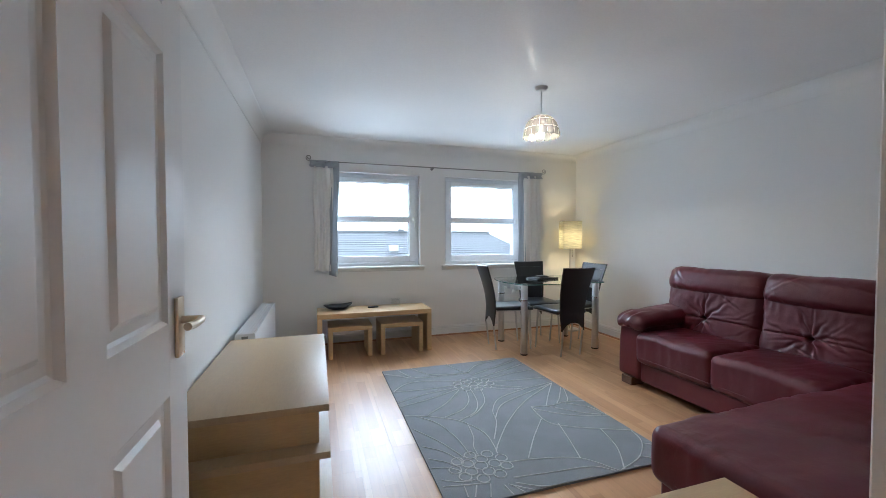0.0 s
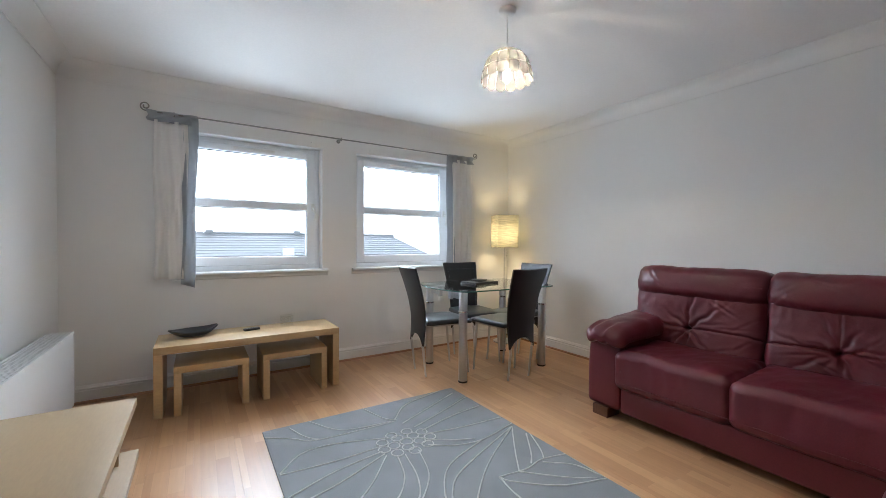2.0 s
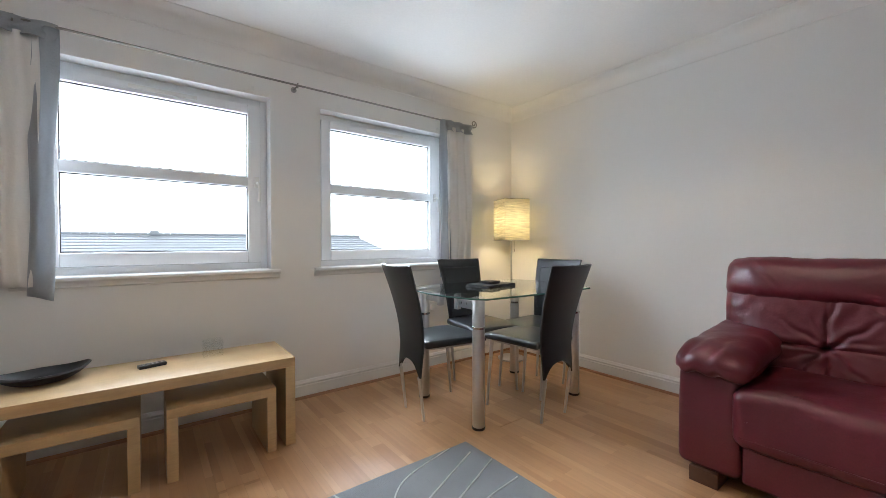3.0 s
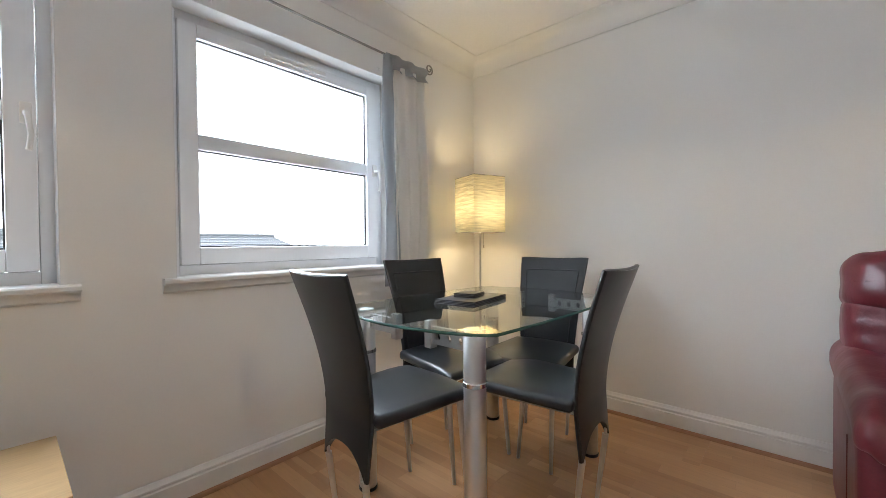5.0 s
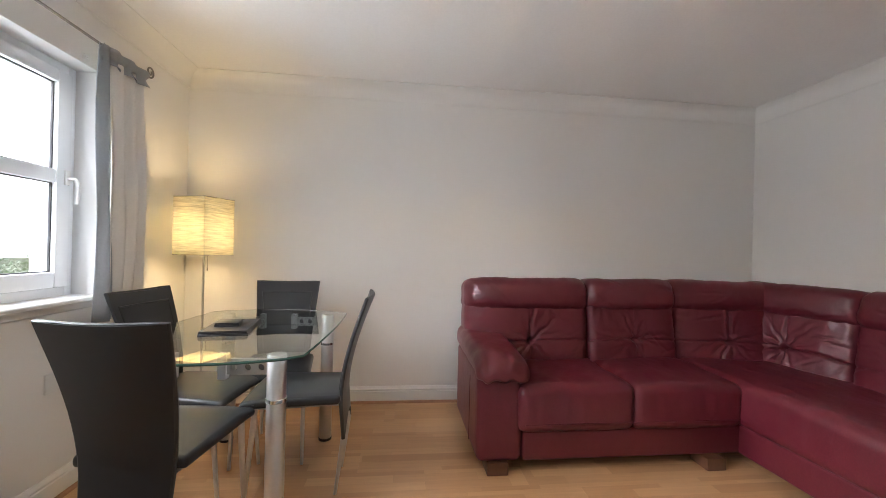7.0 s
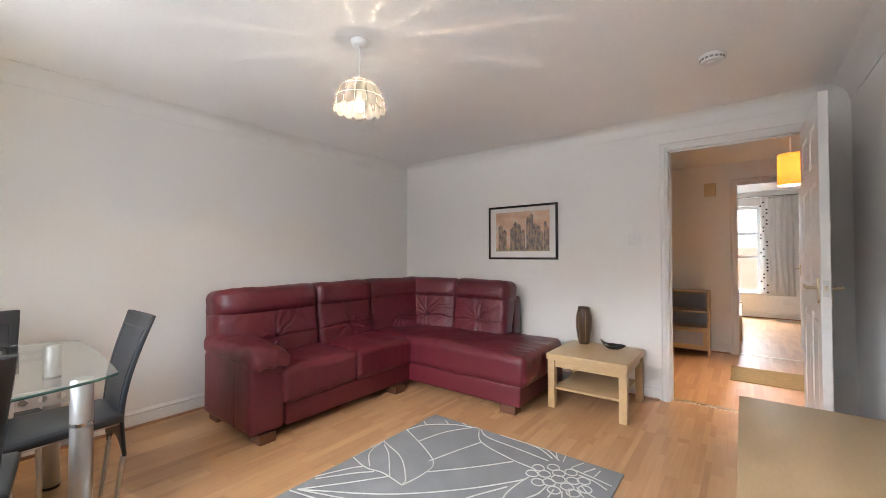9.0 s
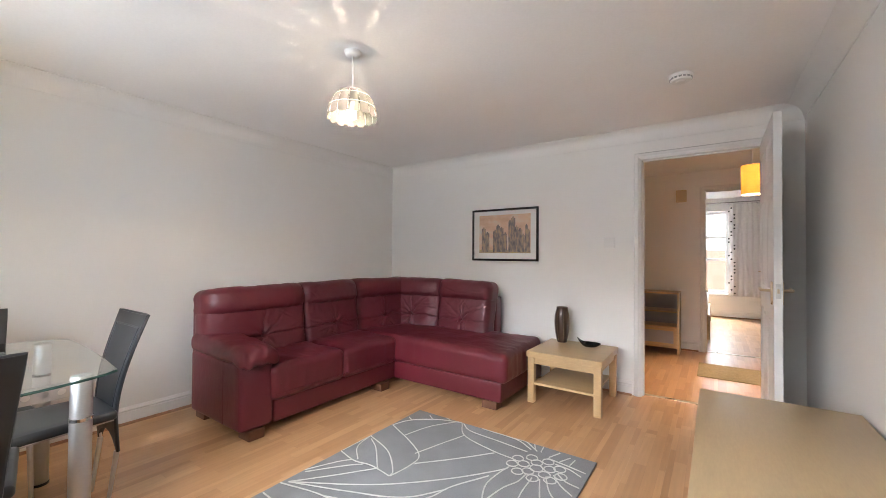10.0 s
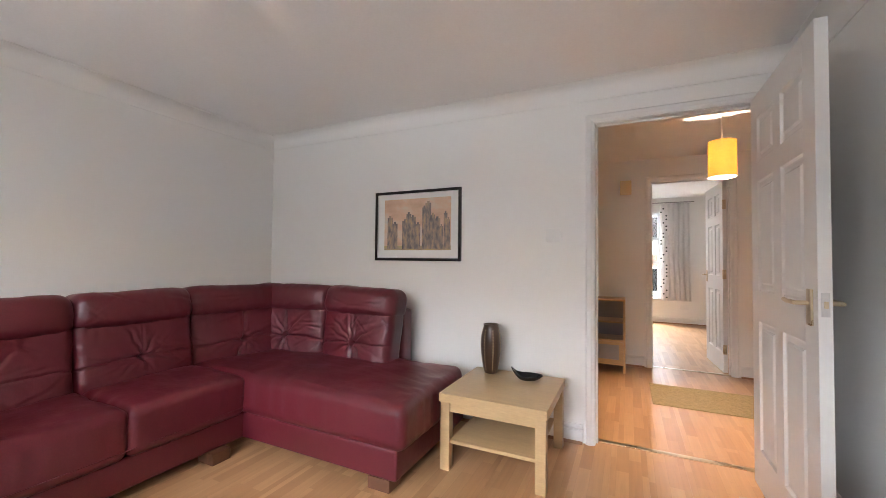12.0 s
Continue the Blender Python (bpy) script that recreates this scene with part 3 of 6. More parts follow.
def house_window(name, x0, x1, label, handle_x):
    root = thing(name, (0, 0, 0), label, "window", kind="structure")
    yf, yb = W_Y + 0.108, W_Y + 0.178
    gx0, gx1, gz0, gz1, bz0, bz1 = x0 + 0.112, x1 - 0.118, 0.992, 1.87, 1.405, 1.468
    o = 0.03
    fr = boxes((x0, x0 + o + 0.01, yf, yb, WZ0, WZ1, 0.004), (x1 - o - 0.01, x1, yf, yb, WZ0, WZ1, 0.004), (x0 + o + 0.01, x1 - o - 0.01, yf, yb, WZ1 - o - 0.012, WZ1, 0.004), (x0 + o + 0.01, x1 - o - 0.01, yf, yb, WZ0, WZ0 + o + 0.025, 0.004))
    part("window_frame", fr, M_PVC, root)
    s = 0.018
    a, b, c, d = x0 + o + 0.012, x1 - o - 0.012, WZ0 + o + 0.027, WZ1 - o - 0.014
    sa = boxes((a, gx0, yf - s, yb - 0.01, c, d, 0.006), (gx1, b, yf - s, yb - 0.01, c, d, 0.006), (gx0, gx1, yf - s, yb - 0.01, gz1, d, 0.006), (gx0, gx1, yf - s, yb - 0.01, c, gz0, 0.006))
    part("sash", sa, M_PVC, root)
    part("glazing_bar", one(gx0, gx1, yf - s + 0.004, yb - 0.014, bz0, bz1, 0.006), M_PVC, root)
    gask = bmesh.new()
    for z0, z1 in ((gz0, bz0), (bz1, gz1)):
        for q in ((gx0, gx0 + 0.005, z0, z1), (gx1 - 0.005, gx1, z0, z1), (gx0 + 0.005, gx1 - 0.005, z0, z0 + 0.005), (gx0 + 0.005, gx1 - 0.005, z1 - 0.005, z1)):
            box(gask, q[0], q[1], yf + 0.002, yf + 0.012, q[2], q[3])
    part("gasket", gask, M_DARKPL, root, "dark rubber gasket", smooth=None)
    for z0, z1 in ((gz0, bz0), (bz1, gz1)):
        p = part("pane", one(gx0, gx1, yf + 0.013, yf + 0.019, z0, z1), M_GLASS, root, smooth=None)
        p.visible_shadow = False
    part("trickle_vent", one((x0 + x1) / 2 - 0.16, (x0 + x1) / 2 + 0.16, yf - s - 0.012, yf - s, d - 0.036, d - 0.014, 0.004), M_WHITEPL, root)
    hb = part("window_handle", one(handle_x - 0.014, handle_x + 0.014, yf - s - 0.010, yf - s, 1.40, 1.47, 0.004), M_WHITEPL, root, "white lever handle")
    bm = bmesh.new()
    tube(bm, [(handle_x, yf - s - 0.008, 1.43), (handle_x, yf - s - 0.04, 1.43), (handle_x + 0.004, yf - s - 0.048, 1.41), (handle_x + 0.010, yf - s - 0.046, 1.36), (handle_x + 0.004, yf - s - 0.044, 1.31)], 0.008, 10)
    part("lever", bm, M_WHITEPL, hb)
    sill = bmesh.new()
    box(sill, x0 + 0.002, x1 - 0.002, W_Y, yf, WZ0, WZ0 + 0.014)
    nose = [(0.0, 0.014), (0.036, 0.014), (0.041, 0.008), (0.041, -0.004), (0.036, -0.010), (0.022, -0.012), (0.016, -0.022), (0.014, -0.036), (0.006, -0.044), (0.0, -0.044)]
    extrude_profile(sill, nose, "x", x0 - 0.045, x1 + 0.045, (W_Y, WZ0), -1)
    part("window_sill", sill, M_GLOSS, root, "white painted moulded sill", smooth=30)
    lin = boxes((x0, x0 + 0.003, W_Y + 0.001, yf, WZ0 + 0.014, WZ1), (x1 - 0.003, x1, W_Y + 0.001, yf, WZ0 + 0.014, WZ1), (x0 + 0.003, x1 - 0.003, W_Y + 0.001, yf, WZ1 - 0.003, WZ1))
    part("reveal_lining", lin, M_GLOSS, root, smooth=None)
    return root


house_window("window_1", *WIN1, "white plastic window with one cross bar", 1.585)
house_window("window_2", *WIN2, "white plastic window with one cross bar", 3.01)

# bedroom window
bwin = thing("window_3", (0, 0, 0), "white bedroom window with narrow cross bars", "window", kind="structure")
x0, x1, z0, z1 = BW
yb = BED_Y - 0.12
part("window_frame", boxes((x0, x0 + 0.05, yb - 0.06, yb, z0, z1), (x1 - 0.05, x1, yb - 0.06, yb, z0, z1), (x0 + 0.05, x1 - 0.05, yb - 0.06, yb, z0, z0 + 0.06), (x0 + 0.05, x1 - 0.05, yb - 0.06, yb, z1 - 0.06, z1)), M_PVC, bwin)
for zb in (1.17, 1.63):
    part("glazing_bar", one(x0 + 0.05, x1 - 0.05, yb - 0.05, yb - 0.005, zb - 0.03, zb + 0.03, 0.004), M_PVC, bwin)
p = part("pane", one(x0 + 0.05, x1 - 0.05, yb - 0.036, yb - 0.03, z0 + 0.06, z1 - 0.06), M_GLASS, bwin, smooth=None)
p.visible_shadow = False
part("window_sill", one(x0 - 0.04, x1 + 0.04, yb, BED_Y + 0.04, z0 - 0.03, z0 + 0.004, 0.006), M_GLOSS, bwin)

# ---- outside ----
GROUND = -5.6
g = bmesh.new()
bmesh.ops.create_grid(g, x_segments=8, y_segments=8, size=400, matrix=Matrix.Translation((0, 0, GROUND)))
structure("ground", g, M_GRASS, "grass and paving far below the windows", "ground")


def sky_card(name, y, x0, x1):
    bm = bmesh.new()
    bm.faces.new([bm.verts.new(p) for p in ((x0, y, -30), (x1, y, -30), (x1, y, 120), (x0, y, 120))])
    tagged(structure(name, bm, M_SKYGLOW, "white overcast sky", "sky"), kind="structure")


sky_card("backdrop_north", 140, -260, 320)
sky_card("backdrop_south", -120, -200, 200)


def far_house(x_left, x_right, hip, y_ridge, half, z_ridge, z_eave):
    root = thing("apartment_building", (0, y_ridge, GROUND), "neighbouring block with a grey tiled hipped roof", "building")
    zr, ze = z_ridge - GROUND, z_eave - GROUND
    part("wall", one(x_left + 0.4, x_right - 0.4, -half + 0.4, half - 0.4, 0, ze), M_RENDER, root, smooth=None)
    n = 18
    roof = bmesh.new()
    for k in range(n):
        a, b = k / n, (k + 1) / n
        ya, yb2 = -half * (1 - a), -half * (1 - b)
        za, zb2 = ze + (zr - ze) * a, ze + (zr - ze) * b
        xa, xb = x_right - hip * a, x_right - hip * b
        for s in (1, -1):
            v = [roof.verts.new(q) for q in ((x_left, s * ya, za + 0.05), (xa, s * ya, za + 0.05), (xb, s * yb2, zb2), (x_left, s * yb2, zb2), (x_left, s * ya, za), (xa, s * ya, za))]
            roof.faces.new(v[:4])
            roof.faces.new((v[4], v[5], v[1], v[0]))
        v = [roof.verts.new(q) for q in ((xa, ya, za + 0.05), (xa, -ya, za + 0.05), (xb, -yb2, zb2), (xb, yb2, zb2), (xa, ya, za), (xa, -ya, za))]
        roof.faces.new(v[:4])
        roof.faces.new((v[4], v[5], v[1], v[0]))
    r = part("roof", roof, M_TILE, root, smooth=None)
    rid = bmesh.new()
    x = x_left
    while x < x_right - hip:
        cone(rid, (x, 0, zr + 0.02), (x + 0.40, 0, zr + 0.02), 0.10, 0.12, 8)
        x += 0.42
    part("ridge_tiles", rid, M_TILE, r, smooth=None)
    for xv in (-4.5, 1.2, 7.5):
        part("roof_vent", one(xv, xv + 0.5, -0.25, 0.25, zr - 0.05, zr + 0.28, 0.03), M_TILE, r)
    part("skylight", one(6.2, 7.0, -half * 0.52, -half * 0.40, ze + (zr - ze) * 0.5, ze + (zr - ze) * 0.66, 0.03), M_PVC, r, "white roof light")
    mast = bmesh.new()
    cone(mast, (x_right - hip * 0.55, -0.4, ze + 0.5), (x_right - hip * 0.55, -0.4, zr + 0.35), 0.05, 0.05, 8)
    box(mast, x_right - hip * 0.55 - 0.5, x_right - hip * 0.55 + 0.3, -0.43, -0.37, zr - 0.1, zr - 0.02)
    part("aerial", mast, M_PVC, r)
    for k in range(14):
        xw = x_left + 3 + k * 3.6
        if xw < x_right - 2:
            w = part("window", one(xw, xw + 1.2, -half + 0.36, -half + 0.42, ze - 2.2, ze - 0.8, 0.02), M_PVC, root)
            part("pane", one(xw + 0.1, xw + 1.1, -half + 0.33, -half + 0.355, ze - 2.1, ze - 0.9), M_BLKGLOSS, w)


far_house(-22.0, 21.5, 5.2, 36.0, 5.2, 1.72, -1.6)


def brick_block():
    root = thing("apartment_building", (2.0, -26, GROUND), "red brick block with white windows opposite the bedroom", "building")
    part("wall", one(-14, 14, -4, 4, 0, 7.2), M_BRICKW, root, smooth=None)
    part("upper_wall", one(-14, 14, -4, 4.02, 7.2, 12), M_RENDER, root, smooth=None)
    for k in range(9):
        for z in (5.0, 8.0):
            w = part("window", one(-12.5 + 3 * k, -11.2 + 3 * k, 4.0, 4.07, z, z + 1.5, 0.02), M_PVC, root)
            part("pane", one(-12.4 + 3 * k, -11.3 + 3 * k, 4.072, 4.09, z + 0.1, z + 1.4), M_BLKGLOSS, w)


brick_block()


def tree(place, height, seed):
    rnd = random.Random(seed)
    root = thing("tree", place, "leafy green tree beyond the houses", "tree")
    tr = bmesh.new()
    tube(tr, [(0, 0, 0), (0.1, 0.05, height * 0.3), (0.0, 0.1, height * 0.6), (0.1, 0.0, height * 0.85)], 0.16, 8)
    tips = []
    for k in range(11):
        a, z = rnd.uniform(0, 6.28), height * rnd.uniform(0.35, 0.8)
        l = height * rnd.uniform(0.16, 0.30)
        tip = Vector((l * math.cos(a), l * math.sin(a), z + l * rnd.uniform(0.3, 0.9)))
        cone(tr, (0.05, 0.05, z), tip, 0.07, 0.02, 6)
        tips.append(tip)
    part("trunk", tr, M_BARK, root)
    verts, faces = [], []
    for k in range(3600):
        c = rnd.choice(tips) + Vector((rnd.gauss(0, 0.55), rnd.gauss(0, 0.55), rnd.gauss(0, 0.45)))
        u = Vector((rnd.gauss(0, 1), rnd.gauss(0, 1), rnd.gauss(0, 1))).normalized()
        v = u.orthogonal().normalized()
        s = rnd.uniform(0.06, 0.13)
        i = len(verts)
        verts += [c - u * s, c + v * s * 0.5, c + u * s, c - v * s * 0.5]
        faces.append((i, i + 1, i + 2, i + 3))
    me = bpy.data.meshes.new("crown")
    me.from_pydata(verts, [], faces)
    me.materials.append(M_LEAF)
    ob = new("crown", me)
    ob.parent = root
    tagged(ob, "dense green leaves", "", "", "stuff")


tree((26, 22, GROUND), 6.9, 3)
tree((31, 20, GROUND), 6.5, 4)
tree((24.5, 27, GROUND), 6.2, 5)

# ---- sofa ----


def tufted(hy, zc, depth=0.022, seed=0, fold=0.0085):
    """Bulge, a button dent at (0, zc) and creases that run out from it, on the face that looks towards local -x."""
    rnd = random.Random(seed)
    creases = [(2 * math.pi * k / 11 + rnd.uniform(-0.22, 0.22), rnd.uniform(0.5, 1.25), rnd.uniform(0.08, 0.24), rnd.uniform(-1, 1)) for k in range(11)]
    stray = [(rnd.uniform(-hy, hy), rnd.uniform(-0.18, 0.12), rnd.uniform(-0.9, 0.9), rnd.uniform(0.05, 0.11), rnd.uniform(0.4, 1.0)) for k in range(8)]
    off = rnd.uniform(0, 50)

    def fn(x, y, z):
        soft = noise.noise(Vector((y * 6 + off, z * 6, x * 4)))
        fine = noise.noise(Vector((y * 24 + off, z * 13 + 3 * y, x * 9)))
        if x < 0:
            dy, dz = y, z - zc
            r = math.hypot(dy, dz)
            x -= 0.030 * max(0, 1 - (y / hy) ** 4) + 0.006 * soft + 0.002 * fine
            if depth:
                x += depth * math.exp(-(r / 0.030) ** 2) + 0.55 * depth * math.exp(-(r / 0.11) ** 2)
                for an, am, ln, cv in creases:
                    c, s = math.cos(an), math.sin(an)
                    al = dy * c + dz * s
                    ac = -dy * s + dz * c + cv * al * al * 1.2 + 0.004 * math.sin(al * 60 + an)
                    if al > 0:
                        k = math.exp(-(al / ln) ** 2) * fold * am
                        x += k * (math.exp(-(ac / 0.008) ** 2) - 0.6 * math.exp(-((abs(ac) - 0.021) / 0.013) ** 2))
                x += 0.010 * math.exp(-((dz + 0.10 * dy * dy - 0.012 * soft) / 0.007) ** 2)
                # the seam that runs down through the button
                x += (0.005 if dz > 0 else 0.003) * math.exp(-((dy + 0.010 * soft) / 0.006) ** 2)
                top = max(0, (z - 0.04) / 0.15)
                x += 0.0030 * top * math.sin(y * 62 + 9 * soft + off)
                low = max(0, (-0.08 - z) / 0.12)
                x += 0.0026 * low * math.sin(y * 48 + 8 * soft + 2 * off)
            for sy, sz, an, ln, am in stray:
                c, s = math.cos(an), math.sin(an)
                al, ac = (y - sy) * c + (z - sz) * s, -(y - sy) * s + (z - sz) * c
                if abs(al) < 2.5 * ln and abs(ac) < 0.05:
                    x += 0.0036 * am * math.exp(-(al / ln) ** 2) * (math.exp(-(ac / 0.006) ** 2) - 0.6 * math.exp(-((abs(ac) - 0.015) / 0.009) ** 2))
            side = max(0, abs(y) / hy - 0.66)
            x += 0.007 * side * math.sin(z * 60 + off + 8 * soft)
        fan = 1.0 + 0.05 * (z + 0.2)
        return x, y * fan + 0.009 * soft, z + 0.003 * fine + 0.008 * soft

    return fn


def puffy(hx, hy, up=0.02, seed=0, amp=0.004):
    off = seed * 7.3

    def fn(x, y, z):
        b = up * max(0, 1 - (x / hx) ** 4) * max(0, 1 - (y / hy) ** 4)
        w = amp * (1.4 * noise.noise(Vector((x * 5 + off, y * 5, z * 4))) + 0.35 * noise.noise(Vector((x * 9 + off, y * 30 + 6 * x, z * 8))))
        edge = max(0, abs(x) / hx - 0.72) * 3.5 * max(0, 1 - (y / hy) ** 2)
        w += amp * 0.3 * edge * math.sin(46 * y + 7 * noise.noise(Vector((x * 4, y * 4, off))))
        fy = max(0, abs(y) / hy - 0.70) * 3.3 * max(0, 1 - (x / hx) ** 2) * (1 if z > -0.05 else 0)
        pucker = 0.3 * amp * fy * math.sin(52 * x + 6 * noise.noise(Vector((x * 5, y * 3, off))))
        y += pucker * (1 if y > 0 else -1)
        w += 0.6 * pucker
        return x + (w * 0.8 if abs(x) > 0.9 * hx else 0), y, z + (b + w if z > 0 else -0.2 * b)

    return fn


def head_shape(fn, half):
    def shaped(x, y, z):
        x, y, z = fn(x, y, z)
        if x < 0:
            x -= 0.036 * math.cos((z + 0.025) / 0.129 * 1.35)
            # gathers along the fold under the roll and at its ends
            under = max(0, 1 - (z + 0.10) / 0.07)
            x += 0.0024 * under * math.sin(y * 58 + 5 * noise.noise(Vector((y * 7, z * 5, half))))
        e = min(1.0, abs(y) / half)
        x += 0.0016 * max(0, e - 0.7) * 3.3 * math.sin(z * 75 + 3 * noise.noise(Vector((z * 9, half, y * 4))))
        sag = 0.007 * noise.noise(Vector((y * 5.5, half * 9, 3.0)))
        return x + 0.016 * e ** 5, y * 1.012, z - 0.014 * e ** 6 * (1 if z > 0 else 0.2) + (sag if z > 0 else 0.4 * sag)

    return shaped


sofa = thing("corner_sofa", (3.0, 2.4, 0), "burgundy leather corner sofa with tufted backs and a chaise", "sofa")
OX, OY = 3.0, 2.4


def sofa_part(name, bm, label="", mat=None, parent=None):
    moved(bm, Matrix.Translation((-OX, -OY, 0)))
    return part(name, bm, mat or M_LEATHER, parent or sofa, label, 50)


def at(bm, x, y, z, rz=0.0, ry=0.0):
    return moved(bm, pose(x, y, z, 0, ry, rz))


# lower frames
sofa_part("base", one(2.915, 3.62, 2.10, 3.36, 0.062, 0.222, 0.018, 3))
sofa_part("chaise_base", one(1.80, 3.62, 1.26, 2.14, 0.062, 0.222, 0.018, 3))
# seat cushions
for y0, y1, s in ((2.765, 3.385, 1), (2.145, 2.765, 2)):
    h = ((3.50 - 2.880) / 2, (y1 - y0) / 2 + 0.006, 0.120)
    sofa_part("seat_cushion", at(soft_box(h, 0.046, 56, puffy(h[0], h[1], 0.022, s, 0.009)), 3.19, (y0 + y1) / 2, 0.333))
h = ((3.46 - 1.752) / 2, (2.165 - 1.36) / 2, 0.120)
sofa_part("chaise_cushion", at(soft_box(h, 0.055, 56, puffy(h[0], h[1], 0.026, 5, 0.010), (84, 56, 20)), 2.606, 1.762, 0.333))
# back frame behind the cushions
sofa_part("back_frame", one(3.54, 3.66, 1.24, 3.575, 0.062, 0.80, 0.03, 3))
sofa_part("back_frame", one(2.255, 3.54, 1.20, 1.34, 0.062, 0.80, 0.03, 3))
# backrests: lower pad with a button, and a padded head roll, leaning back


def round_off(bm, hy, s):
    """The end beside the arm curves back."""
    if s == 11:
        for v in bm.verts:
            v.co.x += 0.05 * max(0, (v.co.y / hy - 0.5) / 0.5) ** 2


BACKS = [(3.47, 3.180, 0.80, 0.0, 11), (3.47, 2.475, 0.625, 0.0, 12), (3.45, 1.80, 0.72, -10.0, 13)]
for x, y, w, rz, s in BACKS:
    hy = w / 2
    pad = soft_box((0.095, hy - 0.004, 0.205), 0.05, 14, tufted(hy, -0.04, seed=s), (10, 130, 72))
    round_off(pad, hy, s)
    sofa_part("back_pad", at(pad, x, y, 0.605, rz, 9))
    roll = soft_box((0.095, hy - 0.001, 0.106), 0.058, 14, head_shape(tufted(hy, 5.0, 0.0, seed=s + 40), hy), (16, 90, 30))
    round_off(roll, hy, s)
    sofa_part("headrest", at(roll, x + 0.040, y, 0.858, rz, 6))
for x, y, w, rz, s in ((3.19, 1.475, 0.70, 90 + 8, 14), (2.54, 1.455, 0.61, 90, 15)):
    hy = w / 2
    pad = soft_box((0.095, hy - 0.004, 0.205), 0.05, 14, tufted(hy, -0.04, seed=s), (10, 130, 72))
    m = pose(x, y, 0.605, 0, 0, rz - 180) @ pose(0, 0, 0, 0, 9, 0)
    sofa_part("back_pad", moved(pad, m))
    roll = soft_box((0.095, hy - 0.001, 0.106), 0.058, 14, head_shape(tufted(hy, 5.0, 0.0, seed=s + 40), hy), (16, 90, 30))
    m = pose(x, y - 0.040, 0.858, 0, 0, rz - 180) @ pose(0, 0, 0, 0, 6, 0)
    sofa_part("headrest", moved(roll, m))


# arm
def panel_shape(x, y, z):
    t = max(0, (z + 0.05) / 0.27)
    return x + (0.02 * t * t if x < 0 else 0), y, z


h2 = (0.355, 0.118, 0.225)
sofa_part("arm_panel", at(soft_box(h2, 0.035, 16, panel_shape), 3.262, 3.482, 0.287))
h = (0.372, 0.140, 0.060)


def arm_shape(x, y, z):
    t = (x + h[0]) / (2 * h[0])
    z2 = z * (0.85 + 0.4 * t) + 0.022 * math.cos(y / h[1] * 1.4) + 0.035 * t
    if t < 0.16:
        z2 -= 0.030 * ((0.16 - t) / 0.16) ** 1.5
    pleat = 0.0075 * math.sin(70 * y + 5 * noise.noise(Vector((x * 9, y * 9, 2)))) * max(0, 1 - t * 3.5) + 0.005 * noise.noise(Vector((x * 12, y * 9, z * 8)))
    return x - 0.012 * math.cos(y / h[1] * 1.5) * max(0, 1 - 4 * t), y * (1.0 + 0.03 * t), z2 + pleat


sofa_part("arm_pad", at(soft_box(h, 0.052, 44, arm_shape), 3.250, 3.468, 0.525))
sofa_part("side_seam", tube(bmesh.new(), [(3.13, 3.600, z) for z in (0.08, 0.2, 0.32, 0.44)], 0.0025, 6))
sofa_part("cushion_seam", tube(bmesh.new(), [(2.879, y, 0.262) for y in (2.16, 2.5, 2.9, 3.36)], 0.003, 6))
sofa_part("cushion_seam", tube(bmesh.new(), [(1.753, 1.40, 0.262), (1.753, 2.10, 0.262)], 0.003, 6))
for x, y in ((2.965, 3.49), (2.93, 2.31), (1.905, 2.085), (3.56, 3.50), (1.92, 1.36), (3.56, 1.36)):
    sofa_part("foot", one(x - 0.066, x + 0.066, y - 0.055, y + 0.055, 0, 0.065, 0.006), "brown wooden block foot", M_FOOT)

# ---- dining table and chairs ----
table = thing("dining_table", (2.925, 4.72, 0), "glass dining table with silver tube legs", "table", turn=-2)


def table_top(grow=0.0, z0=0.732, z1=0.742, lid=True):
    bm = bmesh.new()
    hx, hy = 0.50 + grow, 0.385 + grow
    outline = []
    corner = ((-1, -1), (1, -1), (1, 1), (-1, 1))
    for k in range(4):
        sx, sy = corner[k]
        nx, ny = corner[(k + 1) % 4]
        a = Vector((sx * (hx - 0.04), sy * (hy - 0.0)) if sx == -nx else (sx * hx, sy * (hy - 0.05)))
        b = Vector((nx * (hx - 0.04), ny * (hy - 0.0)) if sx == -nx else (nx * hx, ny * (hy - 0.05)))
        bulge = 0.015 if sx == -nx else 0.075
        out = Vector((0, sy)) if sx == -nx else Vector((sx, 0))
        for i in range(15):
            t = i / 14
            outline.append(a.lerp(b, t) + out * bulge * 4 * t * (1 - t))
    lo = [bm.verts.new((p.x, p.y, z0)) for p in outline]
    hi = [bm.verts.new((p.x, p.y, z1)) for p in outline]
    if lid:
        bm.faces.new(hi)
        bm.faces.new(list(reversed(lo)))
    for k in range(len(lo)):
        bm.faces.new((lo[k], lo[(k + 1) % len(lo)], hi[(k + 1) % len(lo)], hi[k]))
    return bm


